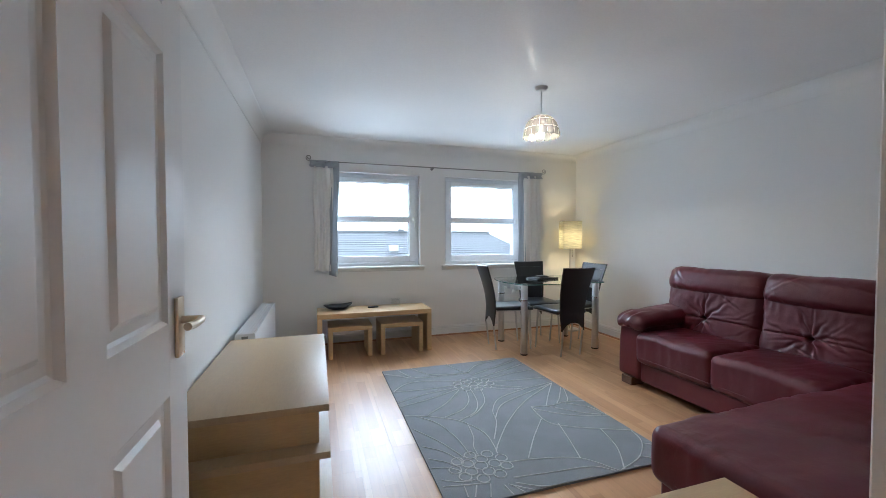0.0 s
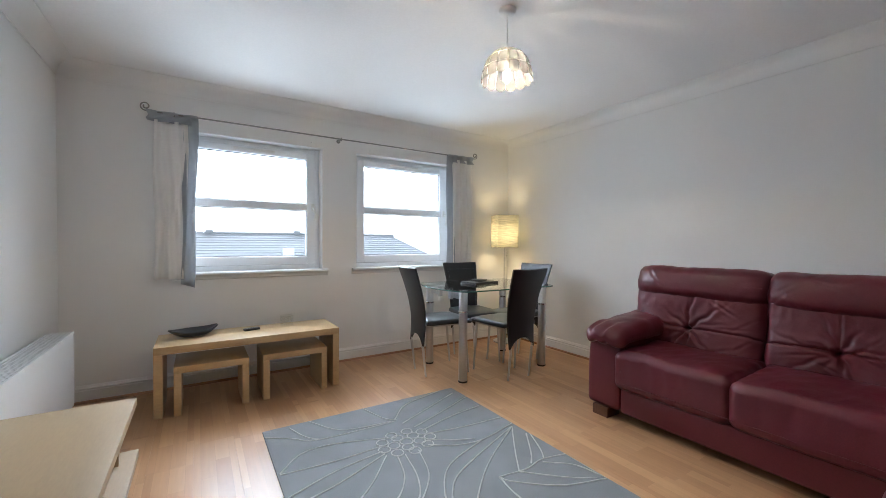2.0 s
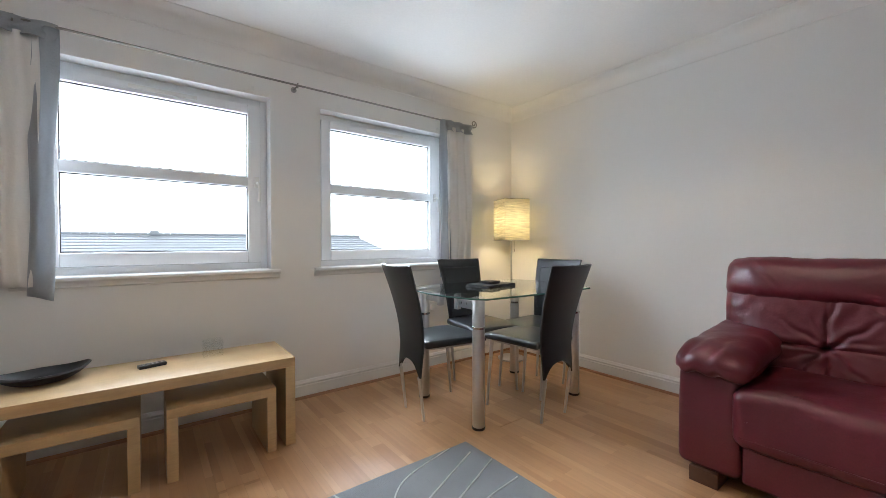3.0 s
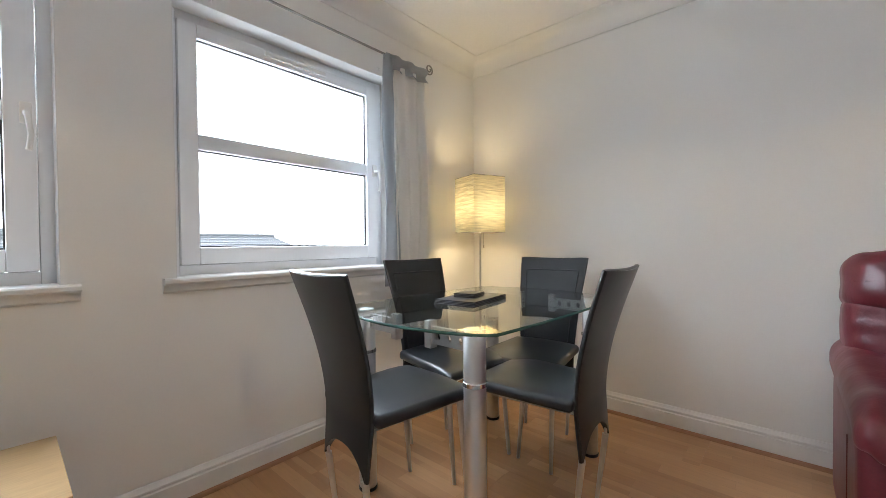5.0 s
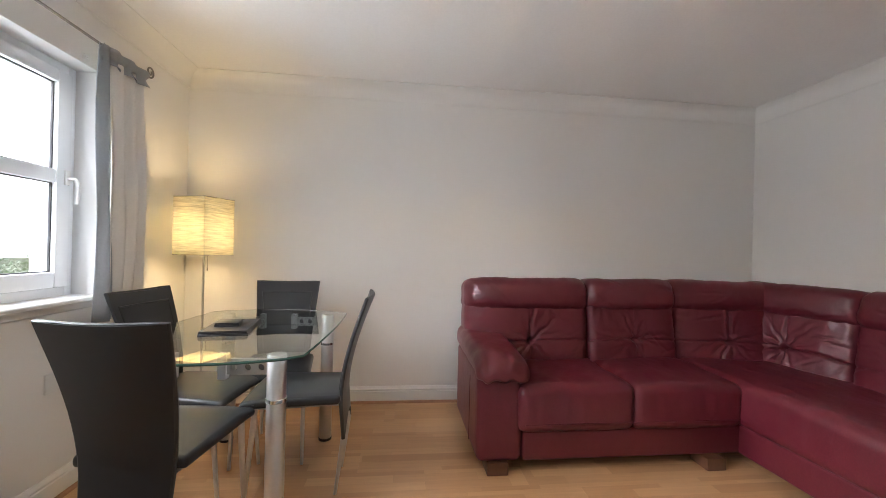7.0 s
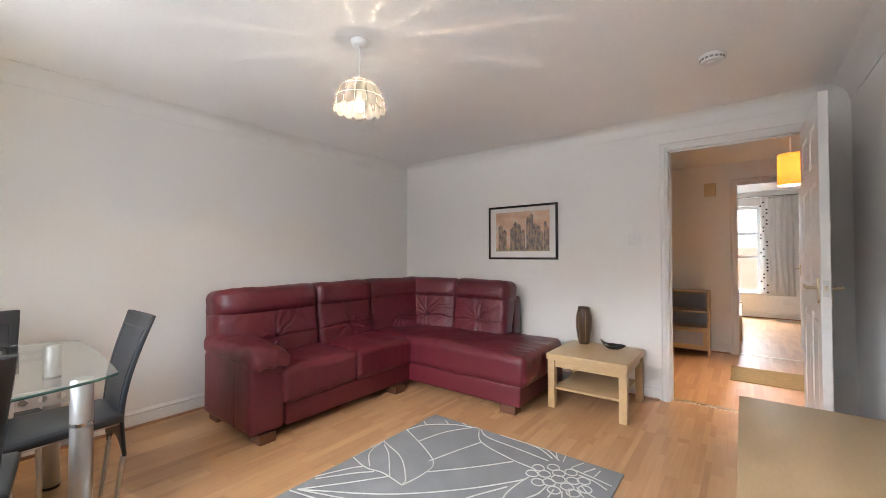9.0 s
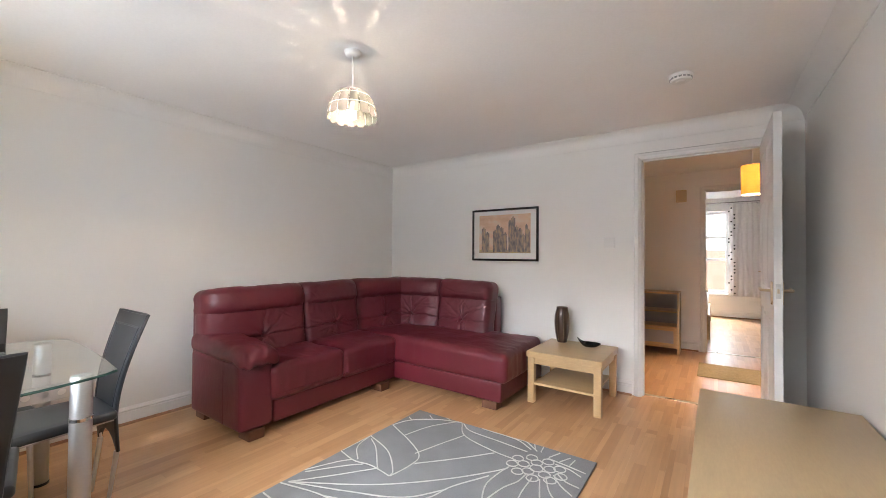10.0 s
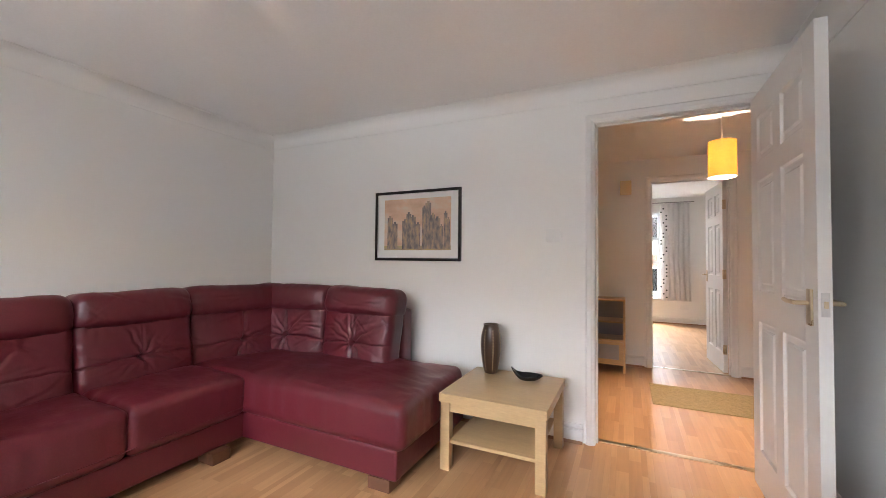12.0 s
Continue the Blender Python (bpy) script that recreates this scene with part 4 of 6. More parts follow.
top = part("tabletop", table_top(), M_TABLEGLASS, table, "clear green-edged glass top", 20)
top.visible_shadow = False
rim = part("polished_edge", table_top(0.0012, 0.7325, 0.7415, False), M_GLASSEDGE, top, "pale green polished edge", 20)
rim.modifiers.new("thickness", "SOLIDIFY").thickness = 0.001
for sx in (-1, 1):
    for sy in (-1, 1):
        x, y = sx * 0.430, sy * 0.282
        bm = bmesh.new()
        lathe(bm, [(0.0325, 0.012), (0.0350, 0.016), (0.0350, 0.725), (0.0325, 0.729)], 28, (x, y, 0))
        leg = part("leg", bm, M_SILVER, table)
        bm = bmesh.new()
        lathe(bm, [(0.0350, 0.560), (0.0380, 0.562), (0.0380, 0.574), (0.0350, 0.576)], 28, (x, y, 0), caps=False)
        part("collar", bm, M_CHROME, leg, "chrome ring")
        bm = bmesh.new()
        lathe(bm, [(0.0355, 0.0), (0.0375, 0.003), (0.0375, 0.012), (0.0325, 0.014)], 24, (x, y, 0))
        part("foot", bm, M_DARKPL, leg, "black rubber foot")


def holed_bar(x0, x1, y, z0, z1, n, axis):
    """A flat bar with a row of round holes."""
    bm = bmesh.new()
    r, zc, seg = (z1 - z0) * 0.27, (z0 + z1) / 2, 16
    step = (x1 - x0) / n
    for s in (-1, 1):
        yy = y + s * 0.008
        for k in range(n):
            a, b = x0 + k * step, x0 + (k + 1) * step
            c = (a + b) / 2
            ring = [(c + r * math.cos(2 * math.pi * i / seg), zc + r * math.sin(2 * math.pi * i / seg)) for i in range(seg)]
            box_pts = []
            for i in range(seg):
                an = 2 * math.pi * i / seg
                q = max(abs(math.cos(an)) / (step / 2), abs(math.sin(an)) / ((z1 - z0) / 2))
                box_pts.append((c + math.cos(an) / q, zc + math.sin(an) / q))
            vi = [bm.verts.new((p[0], yy, p[1])) for p in ring]
            vo = [bm.verts.new((p[0], yy, p[1])) for p in box_pts]
            for i in range(seg):
                bm.faces.new((vi[i], vi[(i + 1) % seg], vo[(i + 1) % seg], vo[i]))
    for z in (z0, z1):
        bm.faces.new([bm.verts.new(p) for p in ((x0, y - 0.008, z), (x1, y - 0.008, z), (x1, y + 0.008, z), (x0, y + 0.008, z))])
    if axis == "y":
        moved(bm, pose(0, 0, 0, 0, 0, 90))
    return bm


for sx in (-1, 1):
    for sy in (-1, 1):
        y0, y1 = sorted((sy * 0.250, sy * 0.105))
        part("support_bar", holed_bar(y0, y1, -sx * 0.430, 0.662, 0.712, 3, "y"), M_SILVER, table, "silver bar with round holes", None)
        part("glass_pad", one(sx * 0.430 - 0.016, sx * 0.430 + 0.016, sy * 0.09 - 0.016, sy * 0.09 + 0.016, 0.645, 0.731, 0.004), M_SILVER, table)


def dining_chair():
    """Faces +x; back legs near x = 0."""
    root = thing("dining_chair", (0, 0, 0), "black leatherette dining chair with slim silver legs", "chair", "chairs round the table")
    # back: curved sheet from below the seat to the top, hollow arch at its foot
    bm = bmesh.new()
    nz, ny = 24, 14

    def back_point(t, s, face):
        z = 0.262 + (0.905 - 0.262) * t
        half = 0.132 + 0.053 * t ** 1.3
        x = 0.02 + 0.02 * math.sin(min(1, (z - 0.2) / 0.45) * 1.5) - 0.125 * max(0, (z - 0.42) / 0.48) ** 1.55
        if t < 0.3:
            z += (1 - t / 0.3) * 0.085 * (1 - abs(s) ** 2.6)
        th = 0.017 - 0.006 * abs(s) ** 3
        x += 0.016 * s * s * t + (th if face > 0 else -0.5 * th)
        return Vector((x, s * half, z + 0.006 * s * s * max(0, t - 0.9) * 10))

    front = [[bm.verts.new(back_point(i / nz, -1 + 2 * j / ny, 1)) for j in range(ny + 1)] for i in range(nz + 1)]
    rear = [[bm.verts.new(back_point(i / nz, -1 + 2 * j / ny, -1)) for j in range(ny + 1)] for i in range(nz + 1)]
    for g in (front, rear):
        for i in range(nz):
            for j in range(ny):
                bm.faces.new((g[i][j], g[i + 1][j], g[i + 1][j + 1], g[i][j + 1]))
    for i in range(nz):
        for j in (0, ny):
            bm.faces.new((front[i][j], front[i + 1][j], rear[i + 1][j], rear[i][j]))
    for i in (0, nz):
        for j in range(ny):
            bm.faces.new((front[i][j], front[i][j + 1], rear[i][j + 1], rear[i][j]))
    back = part("backrest", bm, M_BLACK, root, smooth=55)
    edge = [(k / 16, -1.0) for k in range(17)] + [(1.0, -1 + k / 6) for k in range(1, 12)] + [(1 - k / 16, 1.0) for k in range(17)]
    piping = tube(bmesh.new(), [(back_point(t, s, 1) + back_point(t, s, -1)) / 2 for t, s in edge], 0.0075, 8)
    part("edge_piping", piping, M_BLACK, back)
    inner = [(0.34 + 0.57 * k / 14, -0.83) for k in range(15)] + [(0.91, -0.83 + 1.66 * k / 10) for k in range(1, 10)] + [(0.91 - 0.57 * k / 14, 0.83) for k in range(15)]
    seam = tube(bmesh.new(), [back_point(t, s, 1) for t, s in inner], 0.0042, 6)
    part("stitched_seam", seam, M_BLACK, back)
    # seat

    def seat_shape(x, y, z):
        t = (x + 0.21) / 0.42
        k = 0.86 + 0.14 * t
        return x, y * k, z + 0.008 * (1 - (y / 0.21) ** 2) - 0.012 * max(0, t - 0.8) * 5 * (1 if z > 0 else 0.4)

    seat = soft_box((0.21, 0.205, 0.021), 0.018, 14, seat_shape)
    part("seat", moved(seat, pose(0.25, 0, 0.452)), M_BLACK, root, smooth=60)
    for s in (-1, 1):
        fr = bmesh.new()
        tube(fr, [(0.05, s * 0.14, 0.425), (0.41, s * 0.17, 0.425)], 0.007, 8)
        part("seat_rail", fr, M_SILVER, root)
    for s in (-1, 1):
        leg = bmesh.new()
        cone(leg, (0.40, s * 0.17, 0.43), (0.44, s * 0.175, 0.0), 0.013, 0.008, 12)
        part("leg", leg, M_SILVER, root, "slim tapered silver leg")
        leg = bmesh.new()
        cone(leg, (0.027, s * 0.119, 0.30), (0.028, s * 0.119, 0.262), 0.006, 0.006, 12)
        cone(leg, (0.028, s * 0.119, 0.264), (0.06, s * 0.115, 0.0), 0.0118, 0.0075, 12)
        part("leg", leg, M_SILVER, root, "slim tapered silver leg")
    return root


chair = dining_chair()
chair.matrix_basis = pose(2.243, 4.834, 0, 0, 0, -5)
copy_thing(chair, pose(2.93, 4.222, 0, 0, 0, 91))
copy_thing(chair, pose(2.985, 5.175, 0, 0, 0, -98))
copy_thing(chair, pose(3.50, 4.705, 0, 0, 0, 179 + 6))

# things on the dining table
mats = thing("place_mats", (2.90, 4.78, 0.742), "small stack of dark place mats on the glass table", "place mat", turn=8)
for k in range(4):
    part("place_mat", one(-0.15 + 0.004 * k, 0.15 + 0.004 * k, -0.10 + 0.003 * k, 0.10, 0.005 * k, 0.005 * k + 0.0045, 0.001), M_DARKPL, mats)
coasters = thing("coasters", (2.91, 4.80, 0.762), "small black coaster stack on the place mats", "coaster", turn=12)
for k in range(3):
    part("coaster", one(-0.055, 0.055, -0.05, 0.05, 0.006 * k, 0.006 * k + 0.005, 0.001), M_DARKPL, coasters)

# ---- nest of tables under the window ----


def bench_table(name, x0, x1, y0, y1, h, t, label, group=""):
    root = thing(name, ((x0 + x1) / 2, (y0 + y1) / 2, 0), label, "table", group)
    hx, hy = (x1 - x0) / 2, (y1 - y0) / 2
    part("tabletop", one(-hx, hx, -hy, hy, h - t, h, 0.002), M_OAKV, root)
    part("side_panel", one(-hx, -hx + t, -hy, hy, 0, h - t, 0.002), M_OAKV, root)
    part("side_panel", one(hx - t, hx, -hy, hy, 0, h - t, 0.002), M_OAKV, root)
    return root


bench_table("coffee_table", 0.447, 1.622, 4.915, 5.33, 0.450, 0.048, "long light oak coffee table on panel ends")
bench_table("nesting_table", 0.552, 0.985, 4.90, 5.26, 0.316, 0.042, "small light oak table nested under the long one", "nest of tables")
bench_table("nesting_table", 1.075, 1.523, 4.895, 5.26, 0.320, 0.042, "small light oak table nested under the long one", "nest of tables")


def boat_bowl(name, place, turn, lx, ly, h, lift, mat, label, low=0.75):
    """A shallow pointed bowl with raised tips."""
    root = thing(name, place, label, "bowl", turn=turn)
    bm = bmesh.new()
    n, m = 28, 8
    rings = []
    for layer in range(2 * m):
        inner = layer >= m
        t = (2 * m - 1 - layer) / (m - 1) if inner else layer / (m - 1)
        ring = []
        for k in range(n):
            a = 2 * math.pi * k / n
            r = (0.28 + 0.72 * t ** 0.7) * (0.955 if inner else 1.0)
            c, s = math.cos(a), math.sin(a)
            sx = abs(c) ** 0.85 * (1 if c > 0 else -1)
            ring.append(bm.verts.new((lx * r * sx, ly * r * s * (1 - 0.25 * abs(c) * t), (0.006 if inner and t < 0.2 else 0) + h * t ** 1.7 + lift * t * abs(c) ** 3 * (1.0 if c > 0 else low) + (0.006 if inner else 0))))
        rings.append(ring)
    for a, b in zip(rings, rings[1:]):
        for k in range(n):
            bm.faces.new((a[k], a[(k + 1) % n], b[(k + 1) % n], b[k]))
    bm.faces.new(rings[0])
    bm.faces.new(rings[-1])
    part("bowl_body", bm, mat, root)
    return root


boat_bowl("wooden_bowl", (0.66, 5.19, 0.450), 12, 0.155, 0.10, 0.038, 0.022, M_DARKPL, "dark shallow boat-shaped bowl on the coffee table")
rem = thing("remote_control", (1.03, 5.17, 0.450), "small black remote control on the coffee table", "remote control", turn=14)
part("body", one(-0.055, 0.055, -0.022, 0.022, 0, 0.016, 0.005), M_DARKPL, rem)
for i in range(5):
    for j in range(2):
        part("button", one(-0.04 + i * 0.018, -0.03 + i * 0.018, -0.012 + j * 0.016, -0.004 + j * 0.016, 0.016, 0.0185), M_GREYPL, rem)
jar = thing("glass_tumbler", (1.285, 5.20, 0.450), "clear square glass holder on the coffee table", "glass")
gl = bmesh.new()
box(gl, -0.045, 0.045, -0.04, 0.04, 0, 0.008)
for q in ((-0.045, -0.041, -0.04, 0.04), (0.041, 0.045, -0.04, 0.04), (-0.041, 0.041, -0.04, -0.036), (-0.041, 0.041, 0.036, 0.04)):
    box(gl, q[0], q[1], q[2], q[3], 0.008, 0.085)
part("glass_body", gl, M_THINGLASS, jar, smooth=None)

# ---- low media unit ----
unit = thing("media_unit", (0.20, 3.11, 0), "low beech media unit with open shelves", "cabinet")


def unit_part(name, b, mat, label="", parent=None):
    bm = one(*b)
    moved(bm, Matrix.Translation((-0.20, -3.11, 0)))
    return part(name, bm, mat, parent or unit, label)


unit_part("top", (-0.085, 0.494, 2.51, 3.705, 0.522, 0.550, 0.0015), M_BEECHY)
unit_part("shelf", (-0.085, 0.498, 2.508, 3.707, 0.330, 0.358, 0.0015), M_BEECHY)
unit_part("bottom_board", (-0.085, 0.512, 2.506, 3.709, 0.03, 0.058, 0.0015), M_BEECHY)
for z0, z1 in ((0.358, 0.522), (0.058, 0.330)):
    for y in (2.59, 3.098, 3.60):
        unit_part("upright", (-0.072, 0.455, y, y + 0.025, z0, z1, 0.001), M_OAKV)
    unit_part("back_panel", (-0.085, -0.072, 2.59, 3.625, z0, z1, 0.001), M_OAKV)
for k in range(4):
    x, y = (0.42 if k % 2 else -0.02), (2.56 if k < 2 else 3.65)
    unit_part("foot", (x - 0.02, x + 0.02, y - 0.02, y + 0.02, 0, 0.03, 0.003), M_DARKPL)

# ---- radiator ----
rad = thing("radiator", (-0.02, 4.41, 0), "white double panel radiator with a top grille", "radiator")
Y0, Y1, RZ0, RZ1 = -0.66, 0.66, 0.13, 0.562
for x0, x1, y in ((-0.045, -0.035, 0), (0.062, 0.072, 0)):
    bm = one(x0, x1, Y0, Y1, RZ0, RZ1, 0.004)
    part("panel", bm, M_GLOSS, rad)
fins = bmesh.new()
for k in range(33):
    y = Y0 + 0.02 + k * 0.04
    box(fins, -0.033, 0.060, y - 0.001, y + 0.001, RZ0 + 0.02, RZ1 - 0.02)
part("convector_fins", fins, M_GLOSS, rad, smooth=None)
gr = bmesh.new()
box(gr, -0.048, -0.040, Y0, Y1, RZ1, RZ1 + 0.012)
box(gr, 0.066, 0.074, Y0, Y1, RZ1, RZ1 + 0.012)
for k in range(5):
    x = -0.030 + k * 0.020
    box(gr, x, x + 0.005, Y0, Y1, RZ1 + 0.004, RZ1 + 0.009)
for k in range(67):
    y = Y0 + k * (2 * Y1 - 0.008) / 66
    box(gr, -0.040, 0.066, y, y + 0.008, RZ1 + 0.003, RZ1 + 0.010)
part("top_grille", gr, M_GLOSS, rad, smooth=None)
for y in (Y0 - 0.003, Y1):
    e = part("end_cover", one(-0.048, 0.074, y, y + 0.003, RZ0 + 0.01, RZ1 + 0.012, 0.001), M_GLOSS, rad)
    part("badge", one(-0.008, 0.03, y - 0.002, y, RZ1 - 0.022, RZ1 - 0.004), M_IRON, e, "small grey badge")
for y in (-0.5, 0.5):
    part("bracket", one(-0.08, -0.045, y - 0.02, y + 0.02, RZ0 + 0.05, RZ1 - 0.05), M_GLOSS, rad)
pipe = bmesh.new()
cone(pipe, (0.015, Y1 + 0.03, 0), (0.015, Y1 + 0.03, 0.17), 0.008, 0.008, 10)
cone(pipe, (0.015, Y1 - 0.02, 0.165), (0.015, Y1 + 0.03, 0.165), 0.010, 0.010, 10)
cone(pipe, (0.015, Y1 + 0.03, 0.165), (0.015, Y1 + 0.03, 0.24), 0.017, 0.014, 14)
part("valve", pipe, M_WHITEPL, rad)

# ---- rug ----
RX0, RX1, RY0, RY1 = 1.0, 2.32, 2.50, 4.372
rug = thing("rug", (1.66, 3.436, 0), "grey wool rug with a cream line drawing of flowers", "rug")
rb = bmesh.new()
bmesh.ops.create_grid(rb, x_segments=60, y_segments=84, size=1.0, matrix=Matrix.Diagonal(((RX1 - RX0) / 2, (RY1 - RY0) / 2, 1, 1)))
for v in rb.verts:
    v.co.z = 0.011 + 0.0008 * noise.noise(v.co * 9) + 0.0005 * noise.noise(v.co * 40)
geo = bmesh.ops.extrude_face_region(rb, geom=rb.faces[:])
for v in [q for q in geo["geom"] if isinstance(q, bmesh.types.BMVert)]:
    v.co.z = 0.001
part("wool_body", rb, M_RUG, rug)
lines = bmesh.new()


def rug_line(*pts, w=0.004):
    """A tufted line through places of the floor, drawn as a low raised ribbon."""
    p = [Vector((x - 1.66, y - 3.436)) for x, y in pts]
    q = [p[0] * 2 - p[1], *p, p[-1] * 2 - p[-2]]
    path = []
    for i in range(1, len(q) - 2):
        for k in range(9):
            t = k / 9
            path.append(0.5 * (2 * q[i] + (q[i + 1] - q[i - 1]) * t + (2 * q[i - 1] - 5 * q[i] + 4 * q[i + 1] - q[i + 2]) * t * t + (3 * q[i] - q[i - 1] - 3 * q[i + 1] + q[i + 2]) * t ** 3))
    path.append(p[-1])
    steps = len(path) - 1
    left = []
    hx, hy = (RX1 - RX0) / 2 - 0.003, (RY1 - RY0) / 2 - 0.003
    for i, c in enumerate(path):
        d = path[min(i + 1, steps)] - path[max(i - 1, 0)]
        if d.length < 1e-6:
            continue
        n = Vector((-d.y, d.x)).normalized() * (w + 0.0012 * noise.noise(Vector((c.x * 60, c.y * 60, 0))))
        rows = []
        for k, z in ((-1, 0.0105), (-0.6, 0.0142), (0.6, 0.0142), (1, 0.0105)):
            e = c + n * k
            rows.append(lines.verts.new((max(-hx, min(hx, e.x)), max(-hy, min(hy, e.y)), z)))
        if left:
            for k in range(3):
                lines.faces.new((left[k], left[k + 1], rows[k + 1], rows[k]))
        left = rows


def rug_ring(x, y, r):
    k = 14
    pts = [(x + r * math.cos(2 * math.pi * i / k), y + r * math.sin(2 * math.pi * i / k)) for i in range(k + 1)]
    rug_line(*pts, w=0.004)


def seed_head(cx, cy, turn):
    for i, (rad_, num) in enumerate(((0.0, 1), (0.075, 5), (0.135, 9))):
        for k in range(num):
            a = turn + 2 * math.pi * k / num + i * 0.5
            rug_ring(cx + rad_ * math.cos(a) * 1.05, cy + rad_ * math.sin(a) * 0.8, 0.032 if i else 0.036)


# petals, leaves and veins
rug_line((1.00, 4.29), (1.13, 4.20), (1.26, 4.11), (1.71, 4.09))
rug_line((1.14, 4.34), (1.20, 4.18), (1.26, 4.11))
rug_line((1.61, 4.37), (1.67, 4.17), (1.73, 4.10))
rug_line((1.26, 4.37), (1.36, 4.19), (1.46, 4.13), (1.69, 4.10))
rug_line((1.72, 4.11), (1.89, 4.28), (2.21, 4.37))
rug_line((1.74, 4.04), (1.96, 4.14), (2.27, 4.28))
rug_line((1.78, 3.96), (2.02, 4.05), (2.31, 4.17))
rug_line((1.80, 3.90), (2.06, 3.97), (2.30, 4.00))
rug_line((1.81, 3.85), (2.04, 3.81), (2.31, 3.79))
rug_line((1.75, 3.74), (1.87, 3.66), (2.04, 3.63), (2.32, 3.69))
rug_line((1.78, 3.79), (1.90, 3.71), (2.01, 3.66))
rug_line((1.01, 3.88), (1.14, 4.01), (1.31, 4.02), (1.58, 3.93))
rug_line((1.01, 3.87), (1.27, 3.85), (1.53, 3.86))
rug_line((1.00, 3.67), (1.24, 3.76), (1.51, 3.81))
rug_line((1.01, 3.60), (1.23, 3.66), (1.51, 3.78))
rug_line((1.16, 3.42), (1.34, 3.56), (1.51, 3.76))
rug_line((1.56, 3.73), (1.51, 3.55), (1.41, 3.42), (1.26, 3.35))
rug_line((1.60, 3.72), (1.56, 3.51), (1.48, 3.36), (1.33, 3.27))
rug_line((1.68, 3.72), (1.62, 3.51), (1.51, 3.37), (1.42, 3.30))
rug_line((1.01, 3.45), (1.16, 3.39), (1.33, 3.27), (1.42, 3.09), (1.42, 2.95), (1.40, 2.84))
rug_line((1.08, 3.42), (1.19, 3.27), (1.24, 3.06), (1.25, 2.87))
rug_line((1.02, 3.25), (1.13, 3.06), (1.21, 2.86))
rug_line((1.02, 3.04), (1.12, 2.95), (1.19, 2.82))
rug_line((1.02, 2.91), (1.10, 2.85), (1.16, 2.78))
rug_line((1.01, 2.82), (1.09, 2.80), (1.15, 2.75))
rug_line((1.03, 2.71), (1.11, 2.67), (1.19, 2.66))
rug_line((1.02, 2.66), (1.12, 2.64), (1.25, 2.62))
rug_line((1.37, 3.22), (1.34, 3.05), (1.30, 2.95), (1.29, 2.85))
rug_line((2.04, 3.63), (1.75, 3.52), (1.61, 3.35), (1.56, 3.19), (1.45, 2.99))
rug_line((2.29, 3.66), (1.96, 3.53), (1.71, 3.41), (1.57, 3.23))
rug_line((2.29, 3.66), (1.91, 3.42), (1.64, 3.17), (1.46, 2.95), (1.40, 2.86))
rug_line((2.29, 3.66), (2.12, 3.45), (2.00, 3.29))
rug_line((2.30, 3.55), (2.17, 3.38), (2.10, 3.31))
rug_line((2.32, 3.54), (2.24, 3.38), (2.19, 3.31))
rug_line((1.89, 3.31), (2.05, 3.29), (2.17, 3.31), (2.32, 3.28))
rug_line((1.89, 3.31), (1.92, 3.25), (2.09, 3.11), (2.32, 3.03))
rug_line((2.16, 3.29), (2.28, 3.18), (2.32, 3.02))
rug_line((2.00, 3.29), (2.17, 3.13), (2.28, 3.06))
rug_line((2.32, 3.27), (2.32, 3.16), (2.32, 3.03))
rug_line((1.89, 3.31), (1.87, 3.17), (1.89, 3.05), (2.03, 2.95), (2.31, 2.82))
rug_line((1.86, 3.13), (1.69, 2.94), (1.54, 2.75))
rug_line((1.93, 3.04), (1.87, 2.84), (1.81, 2.66))
rug_line((2.14, 2.90), (2.08, 2.69), (1.96, 2.50))
rug_line((2.31, 2.82), (2.26, 2.69), (2.12, 2.57), (1.93, 2.50))
rug_line((1.40, 2.75), (1.58, 2.73), (1.81, 2.66), (1.93, 2.50))
rug_line((1.38, 2.62), (1.59, 2.60), (1.81, 2.58), (1.91, 2.51))
rug_line((1.37, 2.58), (1.50, 2.51), (1.69, 2.50), (1.76, 2.50))
rug_line((1.33, 2.58), (1.44, 2.50), (1.52, 2.50))
rug_line((2.25, 2.68), (2.30, 2.65))
rug_line((2.13, 2.58), (2.19, 2.54))
rug_line((2.03, 2.51), (2.07, 2.50))
rug_line((1.25, 2.61), (1.21, 2.52))
rug_line((1.18, 2.62), (1.14, 2.54))
rug_line((1.12, 2.63), (1.11, 2.55))
rug_line((1.31, 2.58), (1.32, 2.50))
rug_line((1.35, 2.56), (1.38, 2.50))
seed_head(1.665, 3.835, 0.2)
seed_head(1.265, 2.765, 0.7)
part("line_pattern", lines, M_RUGLINE, rug, "cream tufted flower lines", 60)

# ---- end table, vase, bowl ----
et = thing("end_table", (1.425, 1.515, 0), "square beech end table with a lower shelf", "table")
part("tabletop", one(-0.30, 0.30, -0.305, 0.305, 0.377, 0.425, 0.003), M_BEECH, et)
for sx in (-1, 1):
    for sy in (-1, 1):
        part("leg", one(sx * 0.265 - 0.027, sx * 0.265 + 0.027, sy * 0.27 - 0.027, sy * 0.27 + 0.027, 0, 0.377, 0.002), M_BEECH, et)
for sy in (-1, 1):
    part("apron", one(-0.238, 0.238, sy * 0.27 - 0.012, sy * 0.27 + 0.012, 0.322, 0.377, 0.001), M_BEECH, et)
for sx in (-1, 1):
    part("apron", one(sx * 0.265 - 0.012, sx * 0.265 + 0.012, -0.243, 0.243, 0.322, 0.377, 0.001), M_BEECH, et)
part("shelf", one(-0.238, 0.238, -0.285, 0.285, 0.15, 0.168, 0.001), M_BEECH, et)

